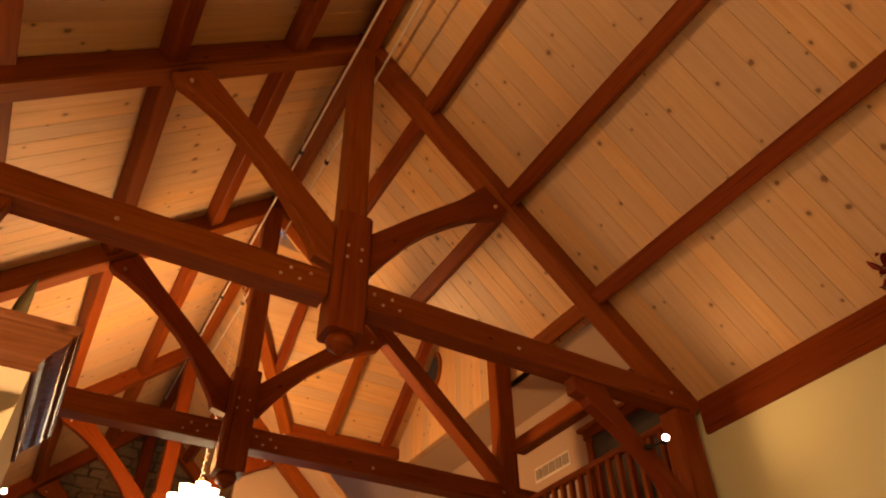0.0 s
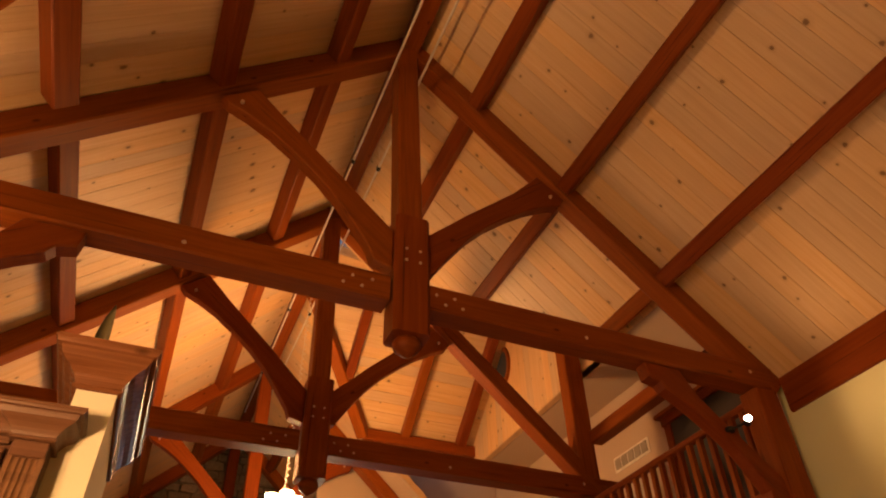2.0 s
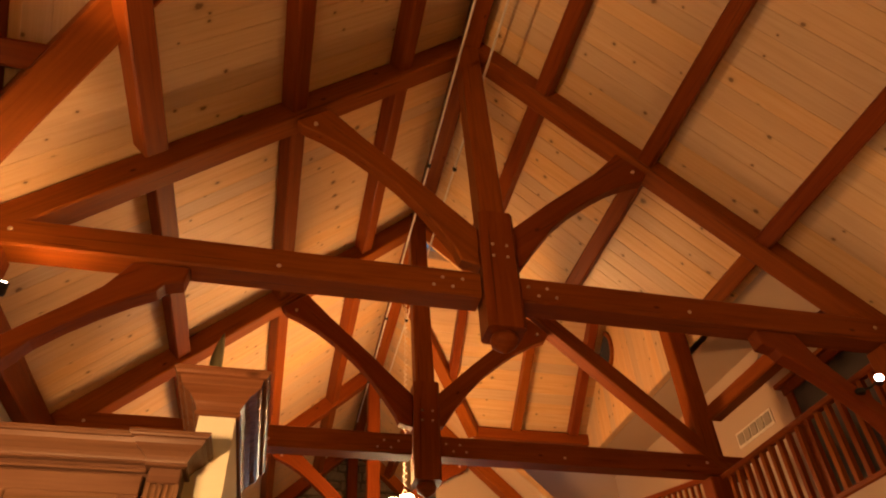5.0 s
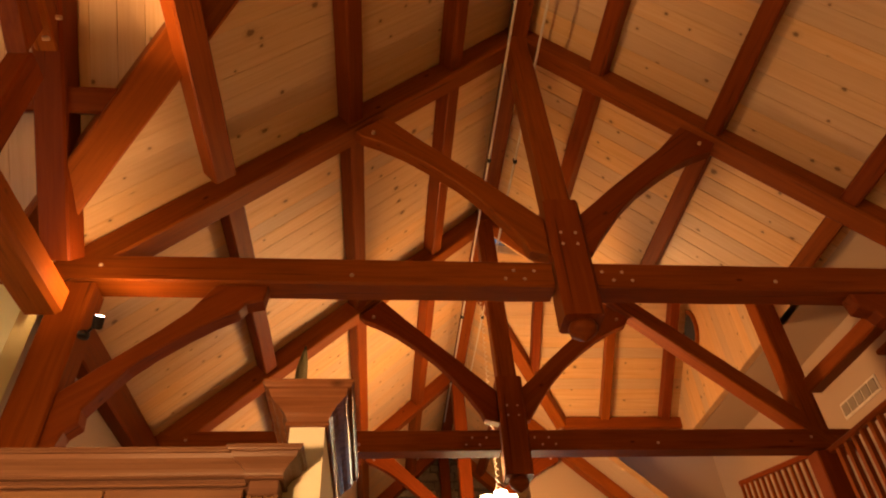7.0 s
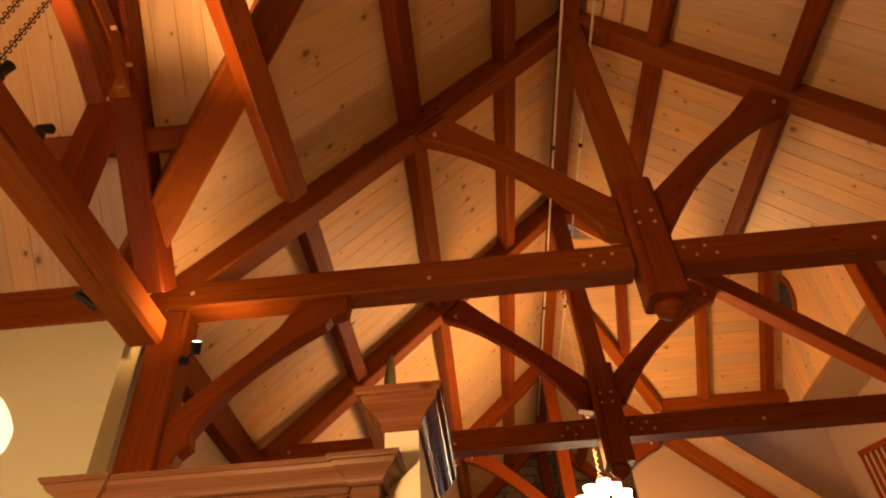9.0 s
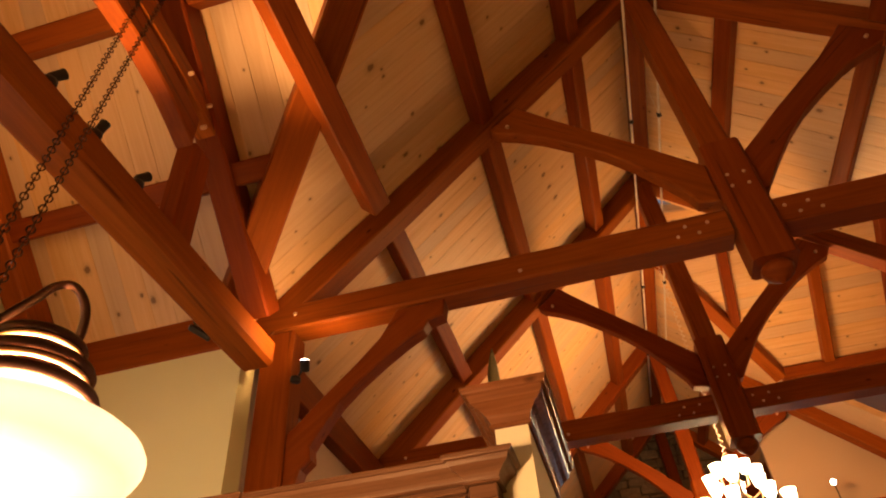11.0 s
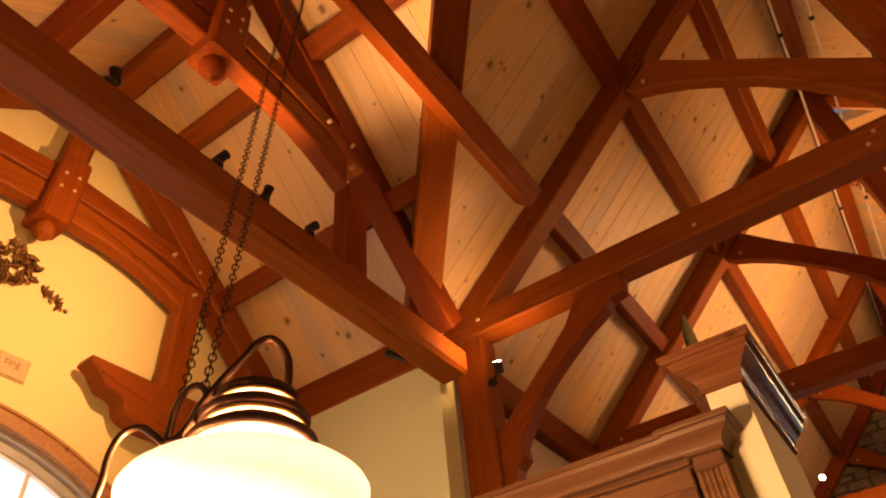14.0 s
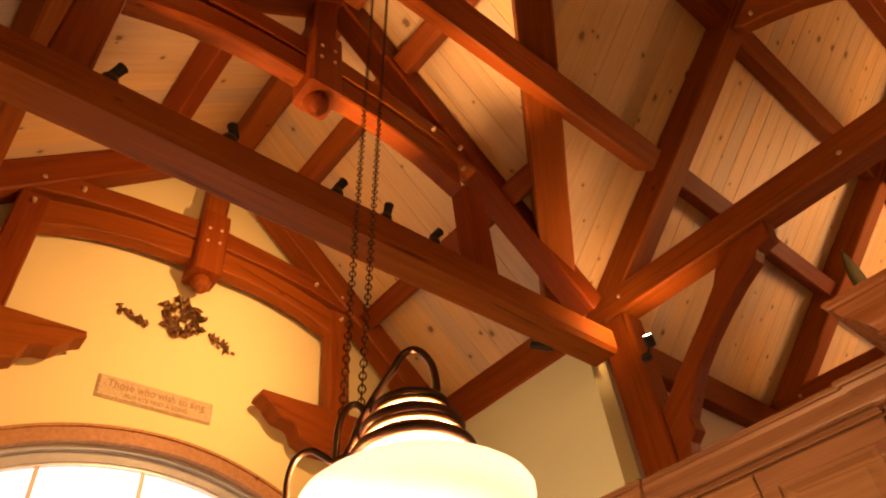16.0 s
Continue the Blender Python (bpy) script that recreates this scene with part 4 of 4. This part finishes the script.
# ---- spotlights ----
def spot_head(at, aim, lit=False, base=None, ln=0.09, r=0.027):
    sp = thing("spotlight", "small black spotlight clamped to the timber" if not lit else "lit black spotlight fixed to a timber post", "spotlight", "timber spotlights")
    d = (Vector(aim) - Vector(at)).normalized()
    m = Matrix.Translation(at) @ d.to_track_quat("Z", "Y").to_matrix().to_4x4()
    lathe("head", [(r * 0.7, -ln * 0.5), (r * 0.95, -ln * 0.35), (r, ln * 0.4), (r * 1.08, ln * 0.42), (r * 1.08, ln * 0.5), (r * 0.9, ln * 0.5), (r * 0.88, ln * 0.42)], BLACK, sp, "", m, 20)
    if lit:
        lathe("lens", [(0.0, 0.006), (r * 0.86, 0.0), (r * 0.86, -0.006)], LENS, sp, "glowing lens", m @ Matrix.Translation((0, 0, ln * 0.5)), 20)
    if base:
        b = Vector(base)
        tube("arm", [b, (b + Vector(at)) / 2 + Vector((0, 0, -0.01)), Vector(at)], 0.009, BLACK, sp)
        lathe("base", [(0.036, -0.02), (0.04, -0.012), (0.04, 0.012), (0.03, 0.02)], BLACK, sp, "", Matrix.Translation(b), 18)
    return sp


for i, y in enumerate(SPOT_Y):
    spot_head((-2.13, y, CZ + 2.925), (-2.13 + (0.25, 0.05, 0.3, 0.15, 0.25)[i], y + (0.25, -0.2, 0.3, 0.05, 0.45)[i], CZ + 3.5), False, (-2.14, y - 0.015, CZ + 2.86))
spot_head((-1.885, 3.85, CZ + 2.63), (-1.75, 3.40, CZ + 3.35), True, (-1.99, 3.93, CZ + 2.585), 0.09, 0.036)
spot_head((4.53, 3.88, CZ + 2.61), (3.6, 2.6, CZ + 2.75), True, (4.45, 4.02, CZ + 2.58), 0.09, 0.036)
spot_head((-2.40, 3.28, CZ + 2.68), (-2.2, 3.6, CZ + 2.61), False, (-2.36, 3.20, CZ + 2.71), 0.16, 0.026)
for x in (0.90, 3.3, -0.62):
    spot_head((x, 11.1, CZ + 3.62), (x * 0.6, 6.0, CZ + 2.8), True, (x + 0.02, 11.16, CZ + 3.36), 0.1, 0.045)

# ---- rods of the cable lighting under the ridge ----
for x in (1.215, 1.53):
    rod = thing("track_rod", "long pale metal lighting rod under the ridge", "lighting rod", "ridge lighting rods")
    tube("rod", [(x, YBACK + 0.1, CZ + 6.05), (x, 2.0, CZ + 6.05), (x, 5.5, CZ + 6.05), (x, 12.2, CZ + 6.05)], 0.014, STEEL, rod)
    for y in (-1.0, 2.2, 5.35, 8.6, 10.6):
        tube("hanger", [(x, y, CZ + 6.02), (x, y, CZ + 6.2), (x, y, main_z(x) + 0.005)], 0.002, STEEL, rod)
        lathe("clip", [(0.0, -0.03), (0.026, -0.03), (0.026, 0.02), (0.0, 0.02)], BLACK, rod, "", Matrix.Translation((x, y, CZ + 6.05)), 12)


# ---- pendant lamp ----
PX, PY, PZ = -0.850, 0.763, CZ - 0.008
pend = thing("pendant_lamp", "lit pendant lamp with a frosted glass shade and scrolled bronzed iron", "pendant lamp")
mp = Matrix.Translation((PX, PY, PZ))
BOWL = [(0.190, 0.450), (0.206, 0.462), (0.214, 0.476), (0.2145, 0.488), (0.208, 0.499), (0.192, 0.511), (0.170, 0.523), (0.148, 0.533), (0.130, 0.541), (0.123, 0.546), (0.119, 0.554), (0.110, 0.568), (0.100, 0.580)]
BOWL = [(r * 0.972, z) for r, z in BOWL]
BOWL = BOWL + [(r - 0.004, z - 0.001) for r, z in reversed(BOWL)]
glass = lathe("shade", BOWL, SHADE, pend, "glowing frosted glass shade", mp, 48)
glass.visible_shadow = False
lathe("bulb", [(0.0, 0.455), (0.02, 0.46), (0.03, 0.48), (0.022, 0.51), (0.014, 0.54), (0.0, 0.54)], CORE, pend, "", mp, 20).visible_shadow = False
COPPER = plain("lit_copper_band", (0.80, 0.46, 0.25), 0.35, 0.6)


def ring(name, r, z, t, mat, label=""):
    return tube(name, [(PX + r * math.cos(a), PY + r * math.sin(a), PZ + z) for a in (2 * math.pi * i / 40 for i in range(40))], t, mat, pend, label, 8, True)


ring("cap_ring", 0.107, 0.578, 0.011, IRON)
ring("copper_band", 0.0897, 0.6105, 0.0055, COPPER, "bright copper band")
ring("cap_ring", 0.090, 0.626, 0.011, IRON)
ring("copper_band", 0.069, 0.658, 0.005, COPPER, "bright copper band")
ring("cap_ring", 0.068, 0.672, 0.009, IRON)
lathe("cap", [(0.0, 0.545), (0.022, 0.55), (0.026, 0.60), (0.022, 0.650), (0.014, 0.70), (0.0, 0.705)], IRON, pend, "", mp, 28)
m2 = Matrix.Translation((-1.214, 0.490, CZ - 0.235))
glass = lathe("shade", BOWL, SHADE, pend, "glowing frosted glass shade", m2, 48)
glass.visible_shadow = False
lathe("cap", [(0.062, 0.628), (0.085, 0.618), (0.095, 0.60), (0.105, 0.585), (0.097, 0.585), (0.088, 0.598), (0.078, 0.612), (0.060, 0.622)], IRON, pend, "", m2, 28)
SDX, SDY = -0.651, -0.759     # direction of the frame's arm in plan


def smooth(pts, k=6):
    """More stations on a Catmull-Rom curve."""
    out = []
    P = [Vector(p) for p in pts]
    for i in range(len(P) - 1):
        a, b, c, d = P[max(i - 1, 0)], P[i], P[i + 1], P[min(i + 2, len(P) - 1)]
        for j in range(k):
            t = j / k
            out.append(0.5 * ((2 * b) + (c - a) * t + (2 * a - 5 * b + 4 * c - d) * t * t + (3 * b - a - 3 * c + d) * t ** 3))
    return out + [P[-1]]


def scroll(pts, r, label=""):
    return tube("scroll", [(PX + SDX * a, PY + SDY * a, PZ + z) for a, z in smooth(pts)], r, IRON, pend, label, 8)


scroll([(-0.048, 0.670), (-0.053, 0.72), (-0.049, 0.765), (-0.033, 0.798), (-0.012, 0.811), (0.012, 0.798), (0.032, 0.765), (0.055, 0.730), (0.078, 0.693), (0.100, 0.650), (0.112, 0.615), (0.128, 0.588), (0.146, 0.579)], 0.0085)
scroll([(0.110, 0.620), (0.096, 0.650), (0.090, 0.672), (0.100, 0.692), (0.116, 0.694), (0.132, 0.674), (0.141, 0.640), (0.143, 0.607), (0.146, 0.579)], 0.007)
scroll([(0.128, 0.588), (0.146, 0.578), (0.165, 0.592), (0.187, 0.606), (0.208, 0.601), (0.222, 0.584), (0.230, 0.550), (0.231, 0.50), (0.245, 0.43), (0.285, 0.39), (0.34, 0.383), (0.42, 0.378)], 0.0065)


def chain(p0, p1, link=0.024, r=0.0018):
    """Oval links from p0 to p1, each turned a quarter against the last."""
    bm = bmesh.new()
    a, b = Vector(p0), Vector(p1)
    d = (b - a)
    n = int(d.length / (link * 0.72))
    rot = d.to_track_quat("Z", "Y").to_matrix()
    for i in range(n):
        c = a + d * (i + 0.5) / n
        tw = Matrix.Rotation(radians(90 * (i % 2) + 20), 3, "Z")
        vs = []
        for k in range(10):
            t = 2 * math.pi * k / 10
            ctr = Vector((0.30 * link * math.cos(t), 0, 0.5 * link * math.sin(t)))
            nr = Vector((math.cos(t), 0, math.sin(t)))
            vs.append([bm.verts.new(c + rot @ (tw @ (ctr + (nr * math.cos(q) + Vector((0, 1, 0)) * math.sin(q)) * r))) for q in (0, 1.57, 3.14, 4.71)])
        for k in range(10):
            for q in range(4):
                bm.faces.new((vs[k][q], vs[(k + 1) % 10][q], vs[(k + 1) % 10][(q + 1) % 4], vs[k][(q + 1) % 4]))
    bmesh.ops.recalc_face_normals(bm, faces=bm.faces[:])
    return part("chain", bm, IRON, pend, "dark bronzed hanging chain")


chain((PX + SDX * 0.133, PY + SDY * 0.133, PZ + 0.672), (-1.255, 1.07, CZ + 3.885))
chain((PX + SDX * 0.097, PY + SDY * 0.097, PZ + 0.690), (-1.225, 1.145, CZ + 3.885))

# ---- chandelier ----
HX, HY, HZ = 1.47, 8.3, CZ + 2.92
chand = thing("chandelier", "lit many-armed chandelier with small white glass shades", "chandelier")
lathe("stem", [(0.0, -0.5), (0.05, -0.45), (0.09, -0.3), (0.05, -0.15), (0.03, 0.1), (0.06, 0.2), (0.03, 0.3), (0.0, 0.32)], IRON, chand, "", Matrix.Translation((HX, HY, HZ)), 16)
for tier, (n, rad, z) in enumerate(((4, 0.15, 0.09), (6, 0.29, -0.07), (8, 0.50, -0.36))):
    for i in range(n):
        a = 2 * math.pi * (i + 0.3 * tier) / n
        ex, ey = math.cos(a), math.sin(a)
        arm = tube("arm", [(HX + ex * 0.04, HY + ey * 0.04, HZ + z - 0.1), (HX + ex * rad * 0.5, HY + ey * rad * 0.5, HZ + z - 0.22), (HX + ex * rad * 0.9, HY + ey * rad * 0.9, HZ + z - 0.18), (HX + ex * rad, HY + ey * rad, HZ + z - 0.06)], 0.012, COPPER, chand)
        lathe("glass_shade", [(0.035, -0.05), (0.06, -0.02), (0.072, 0.03), (0.085, 0.10), (0.082, 0.10), (0.0, 0.02)], BULB, arm, "glowing white glass shade", Matrix.Translation((HX + ex * rad, HY + ey * rad, HZ + z)), 16)
tube("coiled_chain", [(HX + 0.022 * math.cos(i * 1.1), HY + 0.022 * math.sin(i * 1.1), HZ + 0.3 + i * 0.014) for i in range(240)], 0.004, STEEL, chand, "coiled pale cable", 6)

# ---- gable wall decorations ----
plq = thing("wall_plaque", "limed wooden plaque with painted lettering on the yellow wall", "plaque")
part("board", box(XG + 0.001, 0.91, CZ + 2.525, XG + 0.022, 1.70, CZ + 2.675, 0.005), PLAQUE, plq)
part("frame_edge", box(XG + 0.001, 0.90, CZ + 2.515, XG + 0.012, 1.71, CZ + 2.685, 0.004), PLAQUE, plq)


def lettering(text, y, z, size, width):
    cu = bpy.data.curves.new("lettering", "FONT")
    cu.body, cu.size, cu.extrude, cu.align_x = text, size, 0.001, "CENTER"
    tmp = new("lettering", cu)
    bpy.context.view_layer.update()
    me = bpy.data.meshes.new_from_object(tmp.evaluated_get(bpy.context.evaluated_depsgraph_get()))
    span = tmp.dimensions.x
    bpy.data.objects.remove(tmp)
    me.materials.clear()
    me.materials.append(INK)
    ob = new("lettering", me)
    k = width / span
    ob.matrix_world = Matrix(((0, 0, 1, XG + 0.0235), (k, 0, 0, y), (0, 1, 0, z), (0, 0, 0, 1)))
    ob.parent = plq


lettering("Those who wish to sing", 1.305, CZ + 2.600, 0.078, 0.68)
lettering("ALWAYS FIND A SONG", 1.305, CZ + 2.548, 0.042, 0.44)


def carving(cy, cz, spread, n, seed, lean=0.0, size=1.0):
    rnd = random.Random(seed)
    cv = thing("carved_ornament", "brown carved wooden floral ornament on the yellow wall", "wall ornament", "carved wall ornaments")
    for i in range(n):
        a = rnd.uniform(0, 2 * math.pi)
        rr = math.sqrt(rnd.random())
        y, z = cy + spread[0] * rr * math.cos(a), cz + spread[1] * rr * math.sin(a) + lean * rr * math.cos(a)
        m = Matrix(((0, 0, 1, XG + 0.012), (1, 0, 0, y), (0, 1, 0, z), (0, 0, 0, 1))) @ Matrix.Rotation(rnd.uniform(0, 6.3), 4, "Z") @ Matrix.Rotation(radians(-3), 4, "Y")
        part("petal", leaf_blade(size * rnd.uniform(0.055, 0.095), size * rnd.uniform(0.017, 0.028), 0.12, 5), CARVED, cv, "", m)
    return cv


carving(1.345, CZ + 3.33, (0.165, 0.16), 80, 3, 0.0, 0.95)
carving(0.99, CZ + 3.21, (0.14, 0.022), 26, 5, -0.055, 0.6)
carving(1.70, CZ + 3.20, (0.13, 0.022), 24, 8, -0.055, 0.6)

# ---- red flowers on the east plate ----
fl = thing("flower_spray", "red flower spray on the timber wall plate", "flowers")
for i in range(60):
    rnd = random.Random(i)
    a, b = rnd.uniform(0, 6.3), rnd.uniform(-1.2, 1.2)
    p = Vector((5.13 + rnd.uniform(-0.10, 0.06), 1.68 + rnd.uniform(-0.22, 0.18), CZ + 3.27 + rnd.uniform(-0.22, 0.24)))
    part("petal", leaf_blade(0.12, 0.035, 0.3, 5), RED if i % 9 else LEAF, fl, "", Matrix.Translation(p) @ Matrix.Rotation(a, 4, "Z") @ Matrix.Rotation(b, 4, "Y"))

stones()
